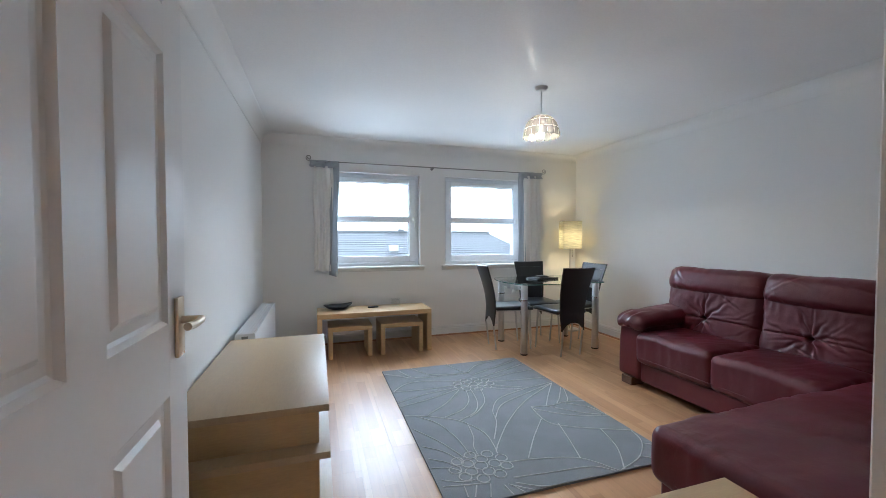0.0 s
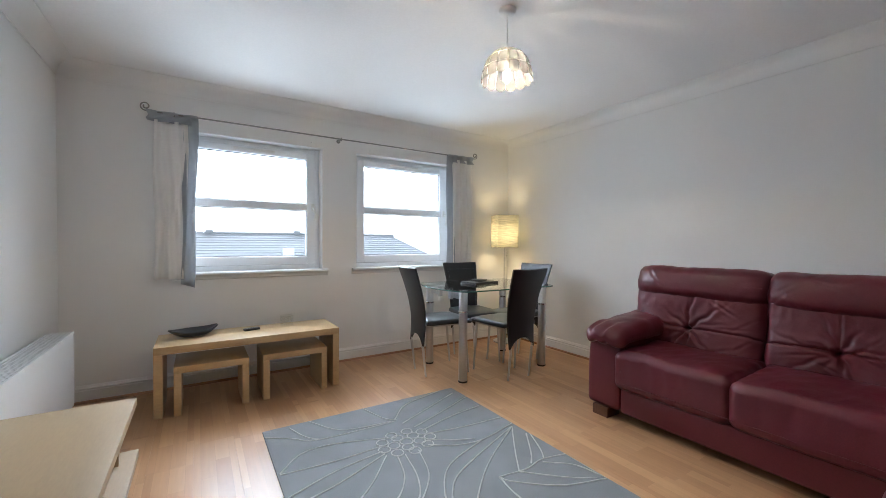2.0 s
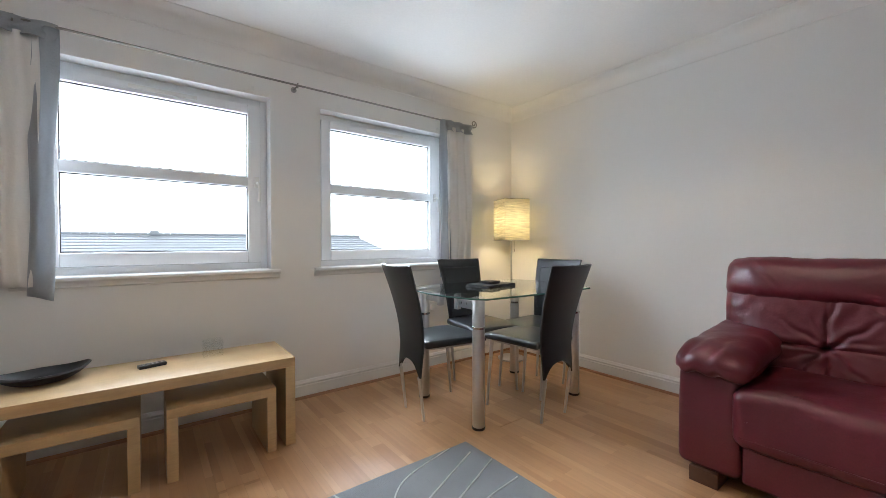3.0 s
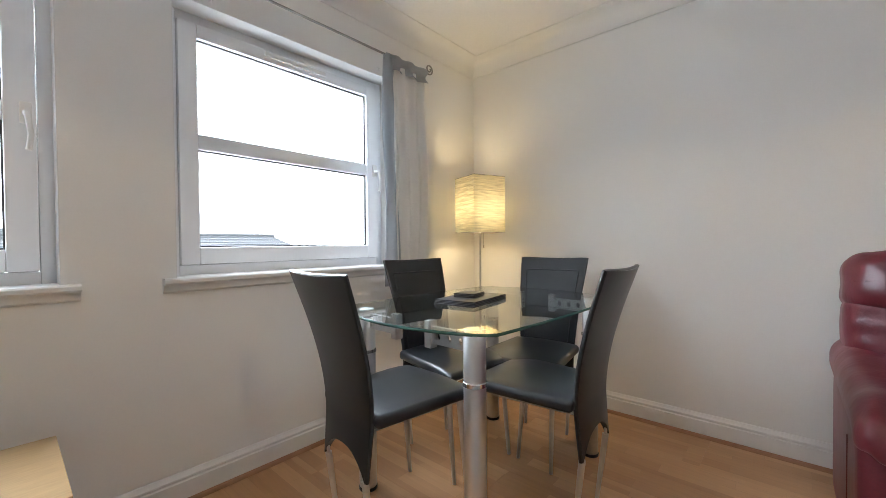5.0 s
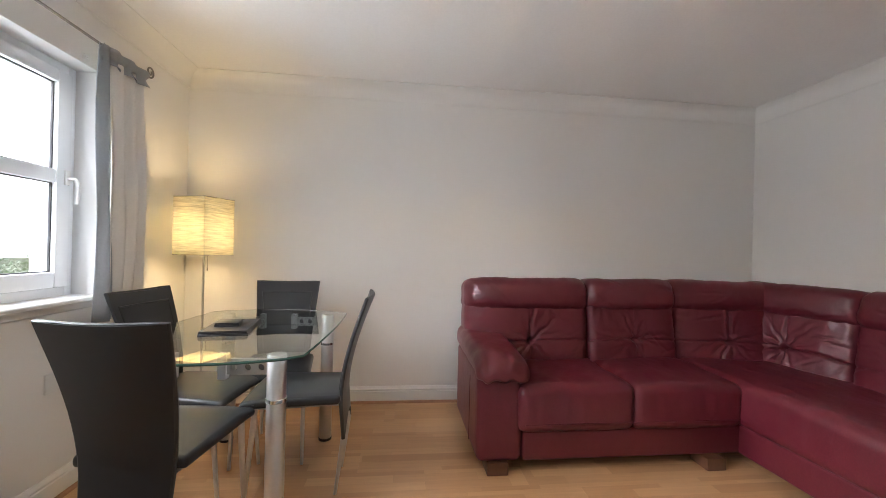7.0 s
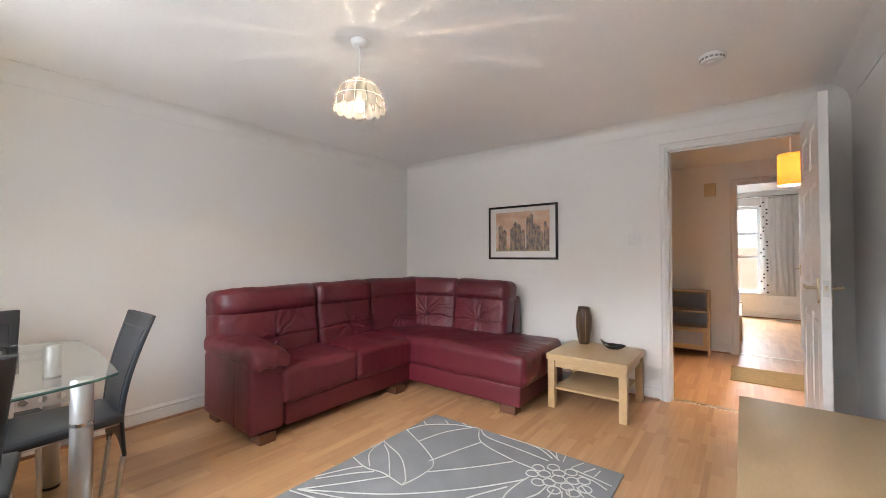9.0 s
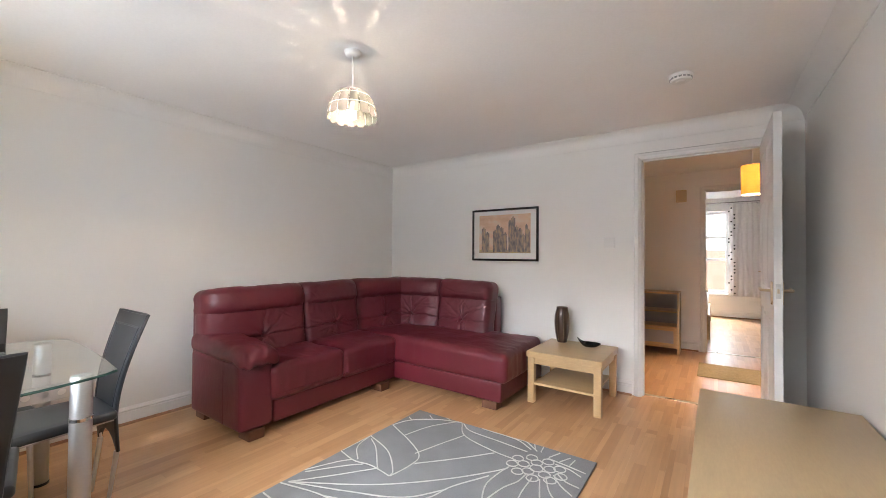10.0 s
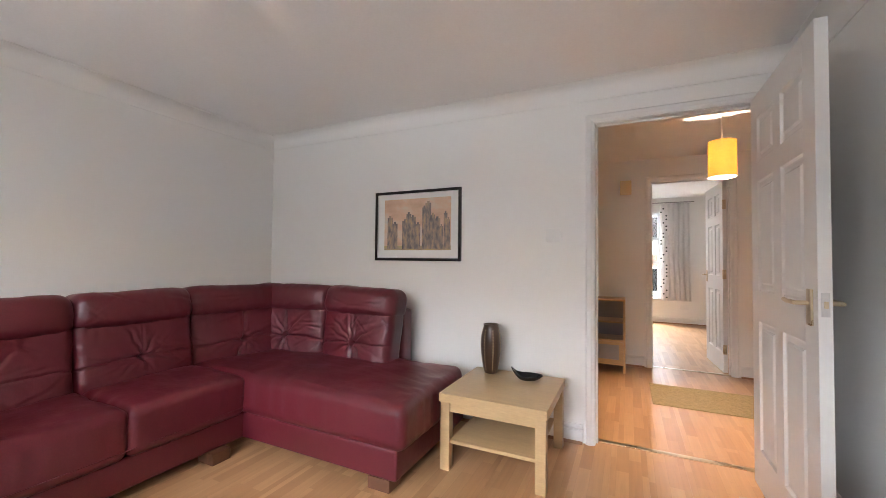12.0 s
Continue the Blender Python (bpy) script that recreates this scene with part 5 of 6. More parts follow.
vase = thing("vase", (1.592, 1.30, 0.425), "brown wooden vase with inlaid dotted bands", "vase")
vb = bmesh.new()
prof = [(0.040, 0.0), (0.043, 0.006), (0.056, 0.06), (0.066, 0.13), (0.069, 0.19), (0.064, 0.25), (0.054, 0.29), (0.049, 0.31), (0.052, 0.322), (0.044, 0.322), (0.044, 0.30), (0.05, 0.25), (0.03, 0.02)]
lathe(vb, prof, 32)
body = part("vase_body", vb, M_DKWOOD, vase)
dots = bmesh.new()
for k in range(7):
    a = 2 * math.pi * k / 7 + 0.3
    for j in range(14):
        z = 0.03 + j * 0.0195
        r = 0.043 + 0.026 * math.sin(min(1, z / 0.38) * math.pi) + 0.002
        for (ra, za), (rb2, zb2) in zip(prof, prof[1:9]):
            if za <= z <= zb2:
                r = ra + (rb2 - ra) * (z - za) / (zb2 - za)
        c = Vector((r * math.cos(a), r * math.sin(a), z))
        bmesh.ops.create_icosphere(dots, subdivisions=1, radius=0.0042, matrix=Matrix.Translation(c))
part("inlay", dots, M_CREAM, body, "dotted cream inlay")
boat_bowl("ceramic_dish", (1.335, 1.36, 0.425), 14, 0.098, 0.058, 0.030, 0.045, M_BLKGLOSS, "small glossy black boat-shaped dish on the end table", 0.05)

# ---- picture ----
pic = thing("framed_picture", (2.273, D_Y, 1.443), "black framed city skyline print on the wall", "picture")
PX, PZ = 0.386, 0.280
fr = bmesh.new()
for q in ((-PX, -PX + 0.022, -PZ, PZ), (PX - 0.022, PX, -PZ, PZ), (-PX + 0.022, PX - 0.022, -PZ, -PZ + 0.022), (-PX + 0.022, PX - 0.022, PZ - 0.022, PZ)):
    box(fr, q[0], q[1], 0.001, 0.022, q[2], q[3], 0.003)
part("picture_frame", fr, M_BLKGLOSS, pic)
lip = bmesh.new()
for q in ((-PX + 0.022, -PX + 0.027, -PZ + 0.022, PZ - 0.022), (PX - 0.027, PX - 0.022, -PZ + 0.022, PZ - 0.022), (-PX + 0.027, PX - 0.027, -PZ + 0.022, -PZ + 0.027), (-PX + 0.027, PX - 0.027, PZ - 0.027, PZ - 0.022)):
    box(lip, q[0], q[1], 0.009, 0.016, q[2], q[3])
part("inner_lip", lip, M_SILVER, pic, "thin silver inner lip", None)
part("mount", one(-PX + 0.022, PX - 0.022, 0.001, 0.008, -PZ + 0.022, PZ - 0.022), M_PAPER, pic, "white card mount", None)


def painting(name, stops, scale):
    """Washes of colour with a vertical drift, for a printed sheet."""
    m = material(name, (0.5, 0.4, 0.3), 0.5, bump=0)
    n, l = m.node_tree.nodes, m.node_tree.links
    co, mp, ns, cr = n.new("ShaderNodeTexCoord"), n.new("ShaderNodeMapping"), n.new("ShaderNodeTexNoise"), n.new("ShaderNodeValToRGB")
    mp.inputs["Scale"].default_value = scale
    ns.inputs["Scale"].default_value, ns.inputs["Detail"].default_value = 3.0, 7
    l.new(co.outputs["Object"], mp.inputs["Vector"])
    l.new(mp.outputs[0], ns.inputs["Vector"])
    l.new(ns.outputs["Fac"], cr.inputs["Fac"])
    while len(cr.color_ramp.elements) < len(stops):
        cr.color_ramp.elements.new(0.5)
    for e, (pos, c) in zip(cr.color_ramp.elements, stops):
        e.position, e.color = pos, (*c, 1)
    l.new(cr.outputs["Color"], n["Principled BSDF"].inputs["Base Color"])
    return m


M_PSKY = painting("painted_evening_sky", [(0.30, (0.58, 0.36, 0.24)), (0.5, (0.70, 0.47, 0.33)), (0.62, (0.68, 0.57, 0.46)), (0.75, (0.58, 0.56, 0.52))], (2, 1, 3))
M_PTOWER = painting("painted_towers", [(0.30, (0.11, 0.095, 0.095)), (0.45, (0.22, 0.18, 0.165)), (0.58, (0.38, 0.27, 0.20)), (0.74, (0.56, 0.38, 0.17))], (12, 1, 5))
M_PWATER = painting("painted_water", [(0.30, (0.30, 0.20, 0.13)), (0.5, (0.42, 0.33, 0.22)), (0.65, (0.52, 0.40, 0.16)), (0.8, (0.2, 0.18, 0.17))], (4, 1, 12))
part("print_sky", one(-0.300, 0.300, 0.008, 0.0095, -0.195, 0.215), M_PSKY, pic, "warm evening sky of the print", None)
rnd = random.Random(8)
for x, w, t in ((0.245, 0.05, 0.05), (0.20, 0.05, 0.0), (0.07, 0.045, 0.075), (0.10, 0.06, 0.02), (0.03, 0.05, 0.05), (-0.015, 0.04, -0.01), (-0.07, 0.035, 0.12), (-0.105, 0.05, 0.155), (-0.145, 0.04, 0.06), (-0.185, 0.05, 0.03), (-0.22, 0.03, -0.03), (-0.255, 0.03, 0.07), (-0.28, 0.025, 0.02)):
    tw = bmesh.new()
    box(tw, x - w / 2, x + w / 2, 0.0095, 0.0105 + rnd.uniform(0, 0.0006), -0.185, t + 0.02)
    box(tw, x - w / 5, x + w / 5, 0.0095, 0.0105, t + 0.02, t + 0.035)
    part("printed_tower", tw, M_PTOWER, pic, "dark tower of the print", None)
part("print_water", one(-0.300, 0.300, 0.0095, 0.0102, -0.195, -0.160), M_PWATER, pic, "reflecting water of the print", None)

# ---- switch, socket, smoke alarm ----
sw = thing("light_switch", (1.216, D_Y, 1.345), "white plastic light switch", "light switch")
part("plate", one(-0.046, 0.046, 0.0, 0.009, -0.046, 0.046, 0.003), M_WHITEPL, sw)
part("rocker", one(-0.006, 0.006, 0.008, 0.012, -0.013, 0.013, 0.002), M_WHITEPL, sw)
sk = thing("wall_socket", (2.88, W_Y, 0.52), "white double wall socket with a plug", "socket")
part("plate", one(-0.073, 0.073, -0.009, 0.0, -0.043, 0.043, 0.003), M_WHITEPL, sk)
part("rocker", one(-0.028, -0.018, -0.012, -0.009, 0.018, 0.034, 0.001), M_WHITEPL, sk)
part("rocker", one(0.018, 0.028, -0.012, -0.009, 0.018, 0.034, 0.001), M_WHITEPL, sk)
part("plug", one(0.012, 0.06, -0.05, -0.009, -0.035, 0.014, 0.006), M_WHITEPL, sk)
sm = thing("smoke_alarm", (0.595, 2.14, CEIL), "round white smoke alarm on the ceiling", "smoke alarm")
bm = bmesh.new()
lathe(bm, [(0.052, -0.036), (0.058, -0.030), (0.06, -0.018), (0.066, -0.014), (0.068, -0.001), (0.066, 0.0)], 36)
b = part("alarm_body", bm, M_WHITEPL, sm)
bm = bmesh.new()
lathe(bm, [(0.018, -0.041), (0.024, -0.039), (0.026, -0.036)], 24)
part("test_button", bm, M_WHITEPL, b)
bm = bmesh.new()
for k in range(16):
    a = 2 * math.pi * k / 16
    moved_box = one(0.0585, 0.0605, -0.008, 0.008, -0.028, -0.018)
    me = bpy.data.meshes.new("slot")
    moved(moved_box, pose(0, 0, 0, 0, 0, math.degrees(a)))
    moved_box.to_mesh(me)
    moved_box.free()
    bm.from_mesh(me)
part("vent_slots", bm, M_GREYPL, b, "dark vent slots", None)

# ---- ceiling pendant with shell shade ----
pend = thing("pendant_lamp", (2.05, 3.46, CEIL), "lit ceiling pendant with a scalloped shell shade", "lamp")
bm = bmesh.new()
lathe(bm, [(0.030, -0.026), (0.040, -0.020), (0.046, -0.006), (0.046, 0.0)], 32)
part("ceiling_rose", bm, M_WHITEPL, pend)
bm = bmesh.new()
cone(bm, (0, 0, -0.02), (0, 0, -0.23), 0.0035, 0.0035, 10)
part("cord", bm, M_WHITEPL, pend)
bm = bmesh.new()
lathe(bm, [(0.012, -0.225), (0.017, -0.232), (0.018, -0.275), (0.014, -0.282)], 20)
part("lamp_holder", bm, M_WHITEPL, pend)
bm = bmesh.new()
lathe(bm, [(0.010, -0.372), (0.020, -0.363), (0.025, -0.346), (0.022, -0.326), (0.014, -0.300), (0.012, -0.280)], 20)
part("bulb", bm, M_BULB, pend, "lit bulb")
NLOBE = 14


def shade_point(t, a):
    """t from the top opening to the rim."""
    r = 0.045 + (0.130 - 0.045) * math.sin(t * 1.45) / math.sin(1.45)
    z = -0.216 - 0.132 * (1 - math.cos(t * 1.35)) / (1 - math.cos(1.35)) - 0.010 * t
    k = a * NLOBE / (2 * math.pi)
    lobe = abs(math.sin(math.pi * k))
    r *= 1 + 0.035 * lobe * t
    if t > 0.95:
        z -= 0.014 * lobe ** 0.6
    return r, z


for k in range(NLOBE):
    a0, a1 = 2 * math.pi * k / NLOBE, 2 * math.pi * (k + 1) / NLOBE
    rows = (0.0, 0.07, 0.10, 0.16, 0.22, 0.29, 0.36, 0.43, 0.50, 0.57, 0.66, 0.80, 0.90, 1.0)
    bm = bmesh.new()
    grid = []
    for t in rows:
        line = []
        slit = 0.015 + 0.018 * t if 0.08 < t < 0.85 else 0.0
        for j in range(7):
            a = a0 + slit + (a1 - a0 - 2 * slit) * j / 6
            r, z = shade_point(t, a0 + (a1 - a0) * j / 6)
            line.append(bm.verts.new((r * math.cos(a), r * math.sin(a), z)))
        grid.append(line)
    for i in range(len(rows) - 1):
        for j in range(6):
            bm.faces.new((grid[i][j], grid[i + 1][j], grid[i + 1][j + 1], grid[i][j + 1]))
    sp = part("shade_panel", bm, M_SHELL, pend, "translucent shell panel", 60)
    for t in (0.46, 0.78):
        pts = []
        for j in range(7):
            a = a0 + 0.012 + (a1 - a0 - 0.024) * j / 6
            r, z = shade_point(t, a)
            pts.append(((r + 0.001) * math.cos(a), (r + 0.001) * math.sin(a), z))
        part("rib", tube(bmesh.new(), pts, 0.0014, 5), M_WHITEPL, sp)
    wire = []
    for t in rows[1:12]:
        r, z = shade_point(t, a0)
        wire.append((r * math.cos(a0), r * math.sin(a0), z))
    part("wire", tube(bmesh.new(), wire, 0.0006, 5), M_IRON, sp, "thin dark wire")
    pts = []
    for t in (0.86, 0.9, 0.95, 1.0):
        r, z = shade_point(t, a0)
        pts.append(((r + 0.001) * math.cos(a0), (r + 0.001) * math.sin(a0), z))
    part("rib", tube(bmesh.new(), pts, 0.0014, 5), M_WHITEPL, sp)
bm = bmesh.new()
ring = [(0.046 * math.cos(2 * math.pi * k / 32), 0.046 * math.sin(2 * math.pi * k / 32), -0.212) for k in range(33)]
tube(bm, ring, 0.002, 6)
# flat ring added to narrow the light through the top opening
lathe(bm, [(0.033, -0.211), (0.046, -0.211), (0.046, -0.2125), (0.033, -0.2125), (0.033, -0.211)], 32, caps=False)
for k in range(3):
    a = 2 * math.pi * k / 3
    cone(bm, (0.016 * math.cos(a), 0.016 * math.sin(a), -0.235), (0.046 * math.cos(a), 0.046 * math.sin(a), -0.212), 0.0012, 0.0012, 6)
part("shade_carrier", bm, M_WHITEPL, pend)

# ---- floor lamp ----
fl = thing("floor_lamp", (3.62, 5.255, 0), "lit floor lamp with a square rice paper shade", "lamp", turn=-20)
bm = bmesh.new()
lathe(bm, [(0.115, 0.0), (0.118, 0.004), (0.118, 0.014), (0.112, 0.018)], 40)
part("base_plate", bm, M_SILVER, fl)
bm = bmesh.new()
cone(bm, (0, 0, 0.016), (0, 0, 1.17), 0.007, 0.007, 14)
part("pole", bm, M_SILVER, fl)
bm = bmesh.new()
S, Z0, Z1 = 0.118, 1.068, 1.428
n = 40
for k in range(4):
    grid = []
    for i in range(n + 1):
        z = Z0 + (Z1 - Z0) * i / n
        row = []
        for j in range(9):
            u = -S + 2 * S * j / 8
            wob = 0.0034 * math.sin(i * 1.9 + 0.8 * math.sin(j * 1.3 + i * 0.21)) * (1 if 0 < j < 8 else 0.2)
            p = (u, S + wob)
            for _ in range(k):
                p = (-p[1], p[0])
            row.append(bm.verts.new((p[0], p[1], z)))
        grid.append(row)
    for i in range(n):
        for j in range(8):
            bm.faces.new((grid[i][j], grid[i][j + 1], grid[i + 1][j + 1], grid[i + 1][j]))
bmesh.ops.remove_doubles(bm, verts=bm.verts, dist=0.0015)
part("shade", bm, M_SHADEPAPER, fl, "glowing crinkled paper shade", 80)
for z in (Z0, Z1):
    bm = bmesh.new()
    for k in range(4):
        c = [(-S, -S), (S, -S), (S, S), (-S, S)]
        a, b = c[k], c[(k + 1) % 4]
        cone(bm, (*a, z), (*b, z), 0.002, 0.002, 6)
    cone(bm, (-S, 0, z), (S, 0, z), 0.002, 0.002, 6)
    part("shade_frame", bm, M_IRON, fl)
bm = bmesh.new()
lathe(bm, [(0.012, 1.17), (0.016, 1.175), (0.016, 1.205), (0.022, 1.22), (0.029, 1.24), (0.022, 1.265), (0.008, 1.275)], 18)
part("bulb", bm, M_BULB, fl, "lit bulb")
bm = bmesh.new()
cone(bm, (0.03, 0.0, 1.16), (0.03, 0.0, 0.985), 0.0012, 0.0012, 6)
cone(bm, (0.03, 0.0, 0.985), (0.03, 0.0, 0.965), 0.003, 0.004, 8)
part("pull_cord", bm, M_IRON, fl)

# ---- curtains ----
ROD_Y, ROD_Z = W_Y - 0.085, 2.056
rod = thing("curtain_rod", (1.845, ROD_Y, ROD_Z), "thin grey metal curtain rod with scroll ends", "curtain rod")
bm = bmesh.new()
cone(bm, (-1.44, 0, 0), (1.44, 0, 0), 0.006, 0.006, 12)
part("rod", bm, M_IRON, rod)
for s in (-1, 1):
    bm = bmesh.new()
    pts = []
    for k in range(26):
        a = k / 25 * 2 * math.pi * 1.35
        r = 0.032 - 0.0009 * k
        pts.append((s * (1.47 + r * math.sin(a) * 1.0 - 0.03 + 0.03), 0.0, 0.032 - r * math.cos(a) - 0.0))
    tube(bm, [(s * 1.43, 0, 0)] + pts, 0.0045, 8)
    part("scroll_end", bm, M_IRON, rod)
for x in (-1.30, -0.05, 1.30):
    bm = bmesh.new()
    cone(bm, (x, 0, -0.004), (x, 0.084, -0.004), 0.005, 0.005, 10)
    cone(bm, (x, 0.078, -0.004), (x, 0.085, -0.004), 0.018, 0.018, 16)
    cone(bm, (x, -0.008, -0.02), (x, -0.008, 0.012), 0.004, 0.004, 8)
    part("bracket", bm, M_IRON, rod)


for x0, x1 in (WIN1, WIN2):
    for x in (x0 + 0.135, x1 - 0.105):
        hk = thing("curtain_hook", (x, W_Y, 2.003), "small white hook over the window", "hook", "hooks over the windows")
        part("plate", one(-0.008, 0.008, -0.003, 0.0, -0.014, 0.014, 0.001), M_WHITEPL, hk)
        part("hook", tube(bmesh.new(), [(0, -0.002, 0.004), (0, -0.016, 0.004), (0, -0.022, -0.004), (0, -0.020, -0.013), (0, -0.013, -0.015)], 0.0025, 6), M_WHITEPL, hk)


def cloth(x0, x1, z0, z1, y, folds, amp, seed, pinch=0.0, drop=0.0, fr_x0=None, fr_x1=None):
    """Hanging cloth with pleats; pinch draws it together below; fr_x: edges at the foot."""
    rnd = random.Random(seed)
    ph = [rnd.uniform(0, 6.28) for _ in range(4)]
    fr_x0 = x0 if fr_x0 is None else fr_x0
    fr_x1 = x1 if fr_x1 is None else fr_x1
    bm = bmesh.new()
    nx, nz = max(16, int(folds * 12)), 30
    grid = []
    for i in range(nz + 1):
        t = i / nz
        row = []
        for j in range(nx + 1):
            u = j / nx
            a, b = x0 + (fr_x0 - x0) * t, x1 + (fr_x1 - x1) * t
            x = a + (b - a) * u + 0.006 * math.sin(9 * t + ph[0] + 5 * u)
            yy = y + amp * math.sin(2 * math.pi * folds * u + ph[1] + 0.8 * math.sin(3 * t + ph[2])) * (0.55 + 0.45 * t) + 0.008 * math.sin(5 * t + ph[3])
            row.append(bm.verts.new((x, yy, z1 + (z0 - z1) * t - drop * u * t)))
        grid.append(row)
    for i in range(nz):
        for j in range(nx):
            bm.faces.new((grid[i][j], grid[i][j + 1], grid[i + 1][j + 1], grid[i + 1][j]))
    return bm


def curtain(name, label, cx, body, border, head, seed):
    root = thing(name, (cx, ROD_Y, 0.8), label, "curtain", "curtains at the windows")
    off = Matrix.Translation((-cx, -ROD_Y, -0.8))
    for nm, args, mat, lb in (("cloth", body, M_CURTW, "cream cloth"), ("border", border, M_CURTG, "silver grey border"), ("heading", head, M_CURTG, "silver grey tab heading")):
        ob = part(nm, moved(cloth(*args), off), mat, root, lb, 80)
        sol = ob.modifiers.new("thickness", "SOLIDIFY")
        sol.thickness = 0.0025
    return root


curtain("curtain", "cream curtain with a silver grey border, drawn aside", 0.54,
        (0.42, 0.625, 0.84, 2.00, ROD_Y, 3.0, 0.020, 3), (0.60, 0.695, 0.80, 2.06, ROD_Y - 0.012, 1.0, 0.016, 4, 0, 0.03, 0.585, 0.665), (0.385, 0.69, 1.985, 2.064, ROD_Y - 0.010, 2.5, 0.014, 5), 1)
curtain("curtain", "cream curtain with a silver grey border, drawn aside", 3.11,
        (3.015, 3.275, 0.80, 2.02, ROD_Y, 3.0, 0.020, 6), (2.932, 3.012, 0.76, 2.06, ROD_Y - 0.012, 1.2, 0.018, 7, 0, 0.0, 2.945, 3.05), (2.95, 3.285, 1.985, 2.064, ROD_Y - 0.010, 3.0, 0.014, 8), 2)

# ---- hall ----
hp = thing("hall_pendant_lamp", (0.14, 0.40, CEIL), "lit hall pendant with a cream drum shade", "lamp")
bm = bmesh.new()
lathe(bm, [(0.030, -0.028), (0.042, -0.020), (0.046, 0.0)], 28)
part("ceiling_rose", bm, M_WHITEPL, hp)
bm = bmesh.new()
cone(bm, (0, 0, -0.02), (0, 0, -0.28), 0.0035, 0.0035, 8)
lathe(bm, [(0.014, -0.27), (0.018, -0.28), (0.018, -0.33), (0.012, -0.335)], 16)
part("cord", bm, M_WHITEPL, hp)
bm = bmesh.new()
lathe(bm, [(0.087, -0.272), (0.087, -0.535), (0.0855, -0.535), (0.0855, -0.272)], 40, caps=False)
part("shade", bm, M_DRUM, hp, "glowing cream drum shade", 60)
bm = bmesh.new()
for z in (-0.533,):
    tube(bm, [(0.0875 * math.cos(2 * math.pi * k / 40), 0.0875 * math.sin(2 * math.pi * k / 40), z) for k in range(41)], 0.0025, 6)
part("shade_rim", bm, M_IRON, hp, "dark rim wire")
bm = bmesh.new()
lathe(bm, [(0.012, -0.335), (0.026, -0.36), (0.030, -0.385), (0.02, -0.41), (0.006, -0.418)], 18)
part("bulb", bm, M_BULB, hp, "lit bulb")

mat_ = thing("door_mat", (0.12, -0.17, 0), "beige woven mat on the hall floor", "mat")
mb = bmesh.new()
for k in range(60):
    y = -0.30 + k * 0.01
    box(mb, -0.46, 0.46, y, y + 0.0085, 0.0, 0.008 + 0.002 * (k % 2))
part("weave", mb, M_MAT, mat_, smooth=None)

bc = thing("bookcase", (1.17, -0.89, 0), "low beech bookcase with open shelves in the hall", "bookcase")
X, Y, H = 0.38, 0.17, 0.772
part("side_panel", one(-X, -X + 0.02, -Y, Y, 0, H - 0.02, 0.001), M_BEECH, bc)
part("side_panel", one(X - 0.02, X, -Y, Y, 0, H - 0.02, 0.001), M_BEECH, bc)
part("top", one(-X, X, -Y, Y, H - 0.02, H, 0.001), M_BEECH, bc)
for z in (0.08, 0.325, 0.52):
    part("shelf", one(-X + 0.02, X - 0.02, -Y + 0.01, Y - 0.004, z, z + 0.018, 0.001), M_BEECH, bc)
part("back_panel", one(-X + 0.02, X - 0.02, -Y, -Y + 0.006, 0.02, H - 0.02), M_GREYPL, bc, "grey back panel")
f = part("flap_frame", boxes((-X + 0.022, X - 0.022, Y - 0.018, Y, 0.10, 0.135), (-X + 0.022, X - 0.022, Y - 0.018, Y, 0.29, 0.322), (-X + 0.022, -X + 0.06, Y - 0.018, Y, 0.135, 0.29), (X - 0.06, X - 0.022, Y - 0.018, Y, 0.135, 0.29)), M_BEECH, bc)
part("flap_panel", one(-X + 0.06, X - 0.06, Y - 0.012, Y - 0.006, 0.135, 0.29), M_GREYPL, f, "grey flap panel")

bx = thing("alarm_box", (0.785, HALL_Y, 2.02), "cream plastic box on the hall wall", "alarm box")
part("box_body", one(-0.06, 0.06, 0, 0.05, -0.08, 0.08, 0.01), M_CREAM, bx)
part("front_grille", boxes(*[(-0.04, 0.04, 0.05, 0.053, -0.05 + 0.02 * k, -0.042 + 0.02 * k) for k in range(5)]), M_CREAM, bx)

# ---- bedroom, seen through the hall ----
bed = thing("bed", (1.25, -3.1, 0), "wooden bed with white linen", "bed")
part("bed_frame", boxes((-0.76, -0.72, -1.05, 1.03, 0.10, 0.34, 0.006), (0.72, 0.76, -1.05, 1.03, 0.10, 0.34, 0.006), (-0.72, 0.72, 0.99, 1.03, 0.10, 0.34, 0.006), (-0.72, 0.72, -1.05, -1.01, 0.10, 0.6, 0.006)), M_OAKV, bed)
for sx in (-1, 1):
    for sy in (-1, 1):
        part("leg", one(sx * 0.73 - 0.035, sx * 0.73 + 0.035, sy * 1.0 - 0.035, sy * 1.0 + 0.035, 0, 0.36, 0.004), M_OAKV, bed)
part("mattress", moved(soft_box((0.71, 0.98, 0.11), 0.05, 10), pose(0, -0.01, 0.36)), M_SHEET, bed)
duv = thing("duvet", (1.25, -3.1, 0.47), "white duvet on the bed", "bedding")
part("duvet_body", moved(soft_box((0.74, 0.85, 0.05), 0.045, 18, puffy(0.74, 0.85, 0.03, 9, 0.012)), pose(0, 0.12, 0.05)), M_SHEET, duv)
bcur = thing("bedroom_curtain", (-0.05, BED_Y + 0.07, 0.45), "white bedroom curtain with a dotted edge", "curtain")
off = Matrix.Translation((0.05, -BED_Y - 0.07, -0.45))
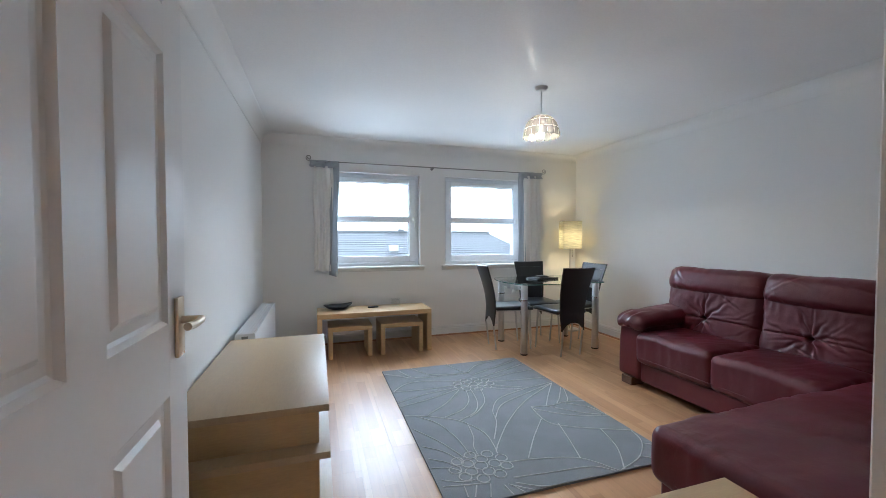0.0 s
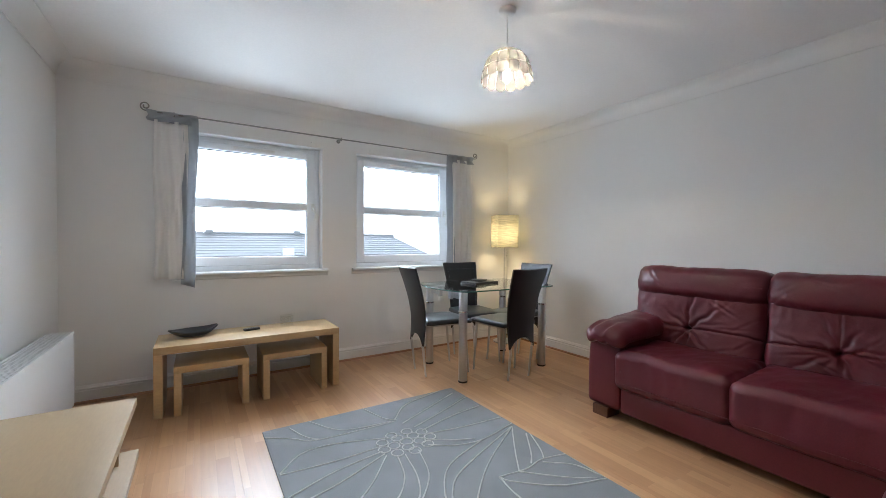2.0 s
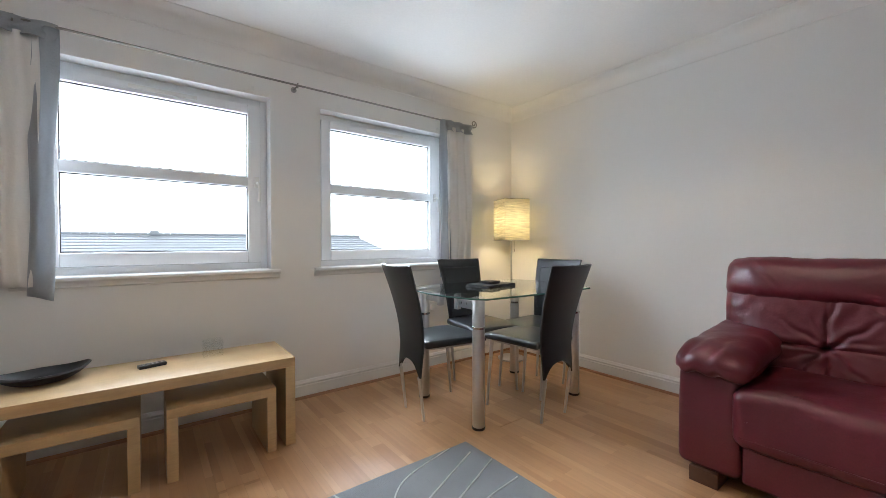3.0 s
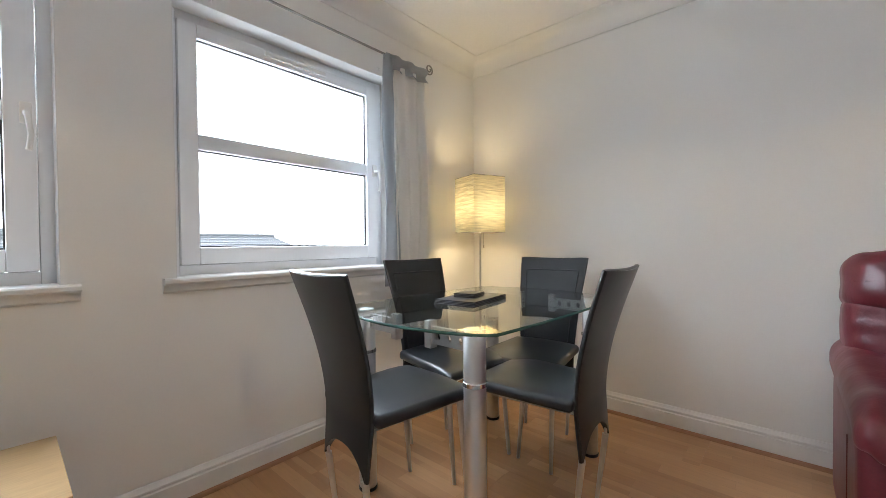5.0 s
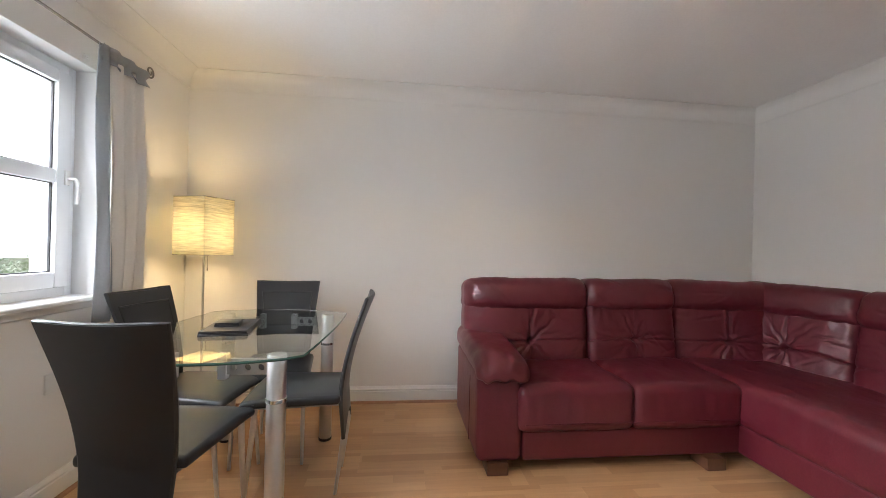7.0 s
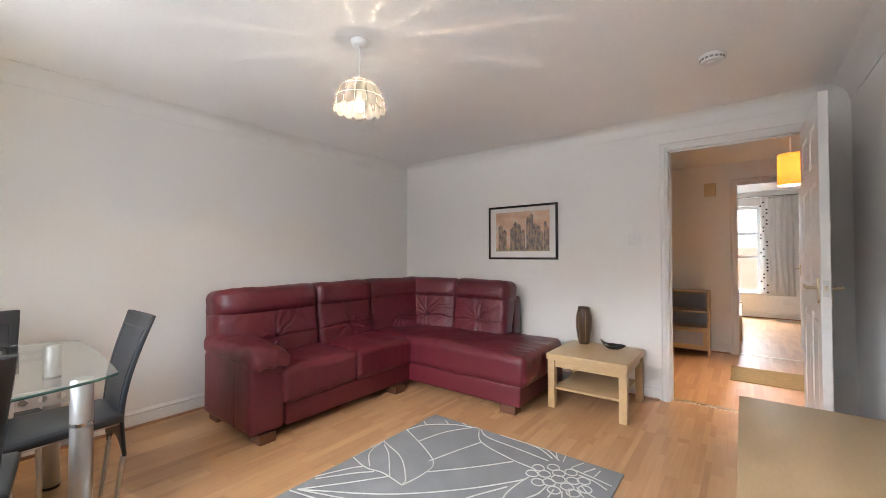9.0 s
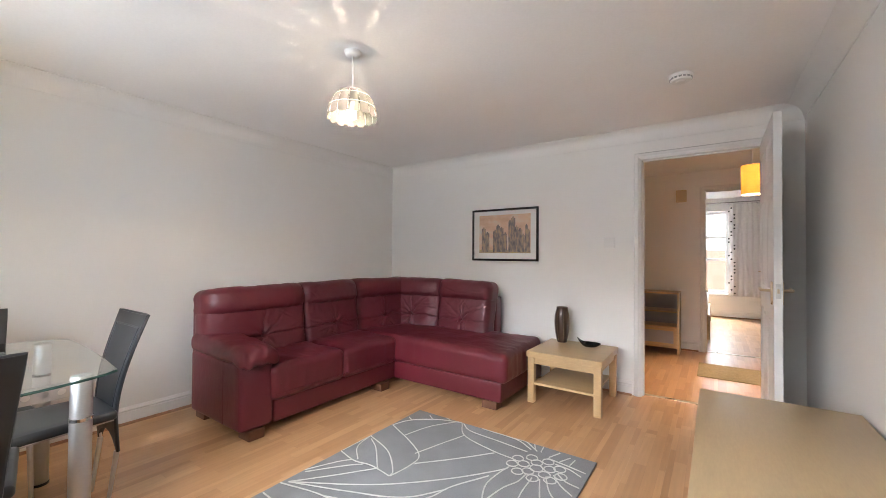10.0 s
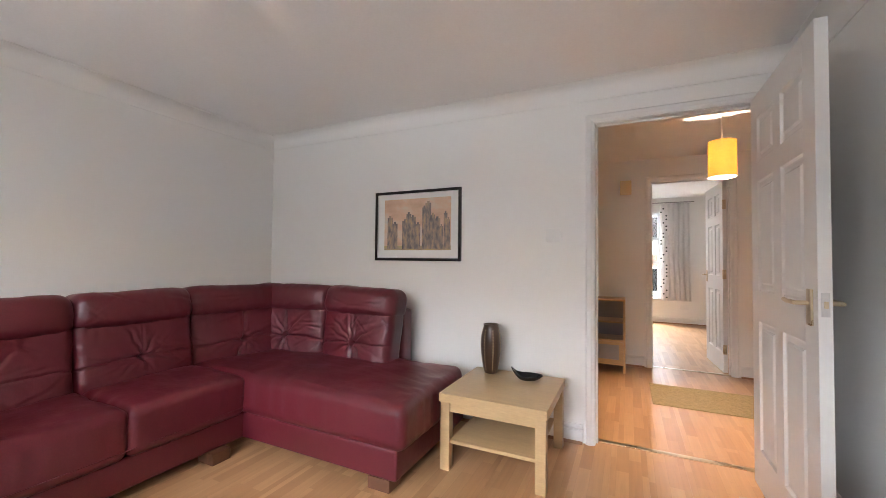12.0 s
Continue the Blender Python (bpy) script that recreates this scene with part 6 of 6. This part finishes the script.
ob = part("cloth", moved(cloth(-0.30, 0.19, 0.44, 2.30, BED_Y + 0.07, 6.0, 0.022, 21), off), M_CURTB, bcur, "", 80)
ob.modifiers.new("thickness", "SOLIDIFY").thickness = 0.003
rnd = random.Random(4)
for k in range(26):
    c = Vector((rnd.choice((0.10, 0.15, 0.19)) + 0.05, 0.035, 0.05 + k * 0.068))
    part("dot", cone(bmesh.new(), c, c + Vector((0, 0.003, 0)), 0.016, 0.016, 12), M_DARKPL, bcur)
br = thing("bedroom_curtain_rod", (0.5, BED_Y + 0.07, 2.32), "thin dark bedroom curtain rod", "curtain rod")
bm = bmesh.new()
cone(bm, (-0.86, 0, 0), (0.9, 0, 0), 0.009, 0.009, 10)
for x in (-0.75, 0.8):
    cone(bm, (x, 0, 0), (x, -0.07, 0), 0.006, 0.006, 8)
part("rod", bm, M_IRON, br)
bs = thing("bedroom_socket", (-0.198, BED_Y, 0.32), "white double socket on the bedroom wall", "socket")
part("plate", one(-0.073, 0.073, 0, 0.009, -0.043, 0.043, 0.003), M_WHITEPL, bs)

# ---- floors ----


def boards(name, x0, x1, y0, y1, label, seed, width=0.193, length=1.285):
    rnd = random.Random(seed)
    sub = structure(name, one(x0, x1, y0, y1, -0.06, -0.009), M_LINE, label, "floor", None)
    cache = {}
    x = x0
    while x < x1 - 0.01:
        w = min(width, x1 - x)
        y = y0
        step = rnd.uniform(0.3, 1.0) * length
        while y < y1 - 0.01:
            l = min(step, y1 - y)
            if y1 - y - l < 0.06:
                l = y1 - y
            key = (round(w, 3), round(l, 2))
            if key not in cache:
                bm = one(-w / 2 + 0.00015, w / 2 - 0.00015, -l / 2 + 0.00015, l / 2 - 0.00015, -0.009, 0.0, 0.0003, 1)
                cache[key] = mesh_from("floor_board", bm, M_FLOOR, None)
            ob = new("floor_board", cache[key])
            ob.location = (x + w / 2, y + l / 2, 0)
            ob.parent = sub
            y += l
            step = length
        x += w


boards("floor", L_X, R_X, D_Y - 0.085, W_Y, "beech laminate floor in three-strip boards", 1)
boards("floor_hall", HALL_X0, HALL_X1, HALL_Y - 0.05, D_Y - 0.085, "beech laminate hall floor", 2)
boards("floor_bedroom", BED_X, BED_X1, BED_Y, HALL_Y - 0.05, "beech laminate bedroom floor", 3)
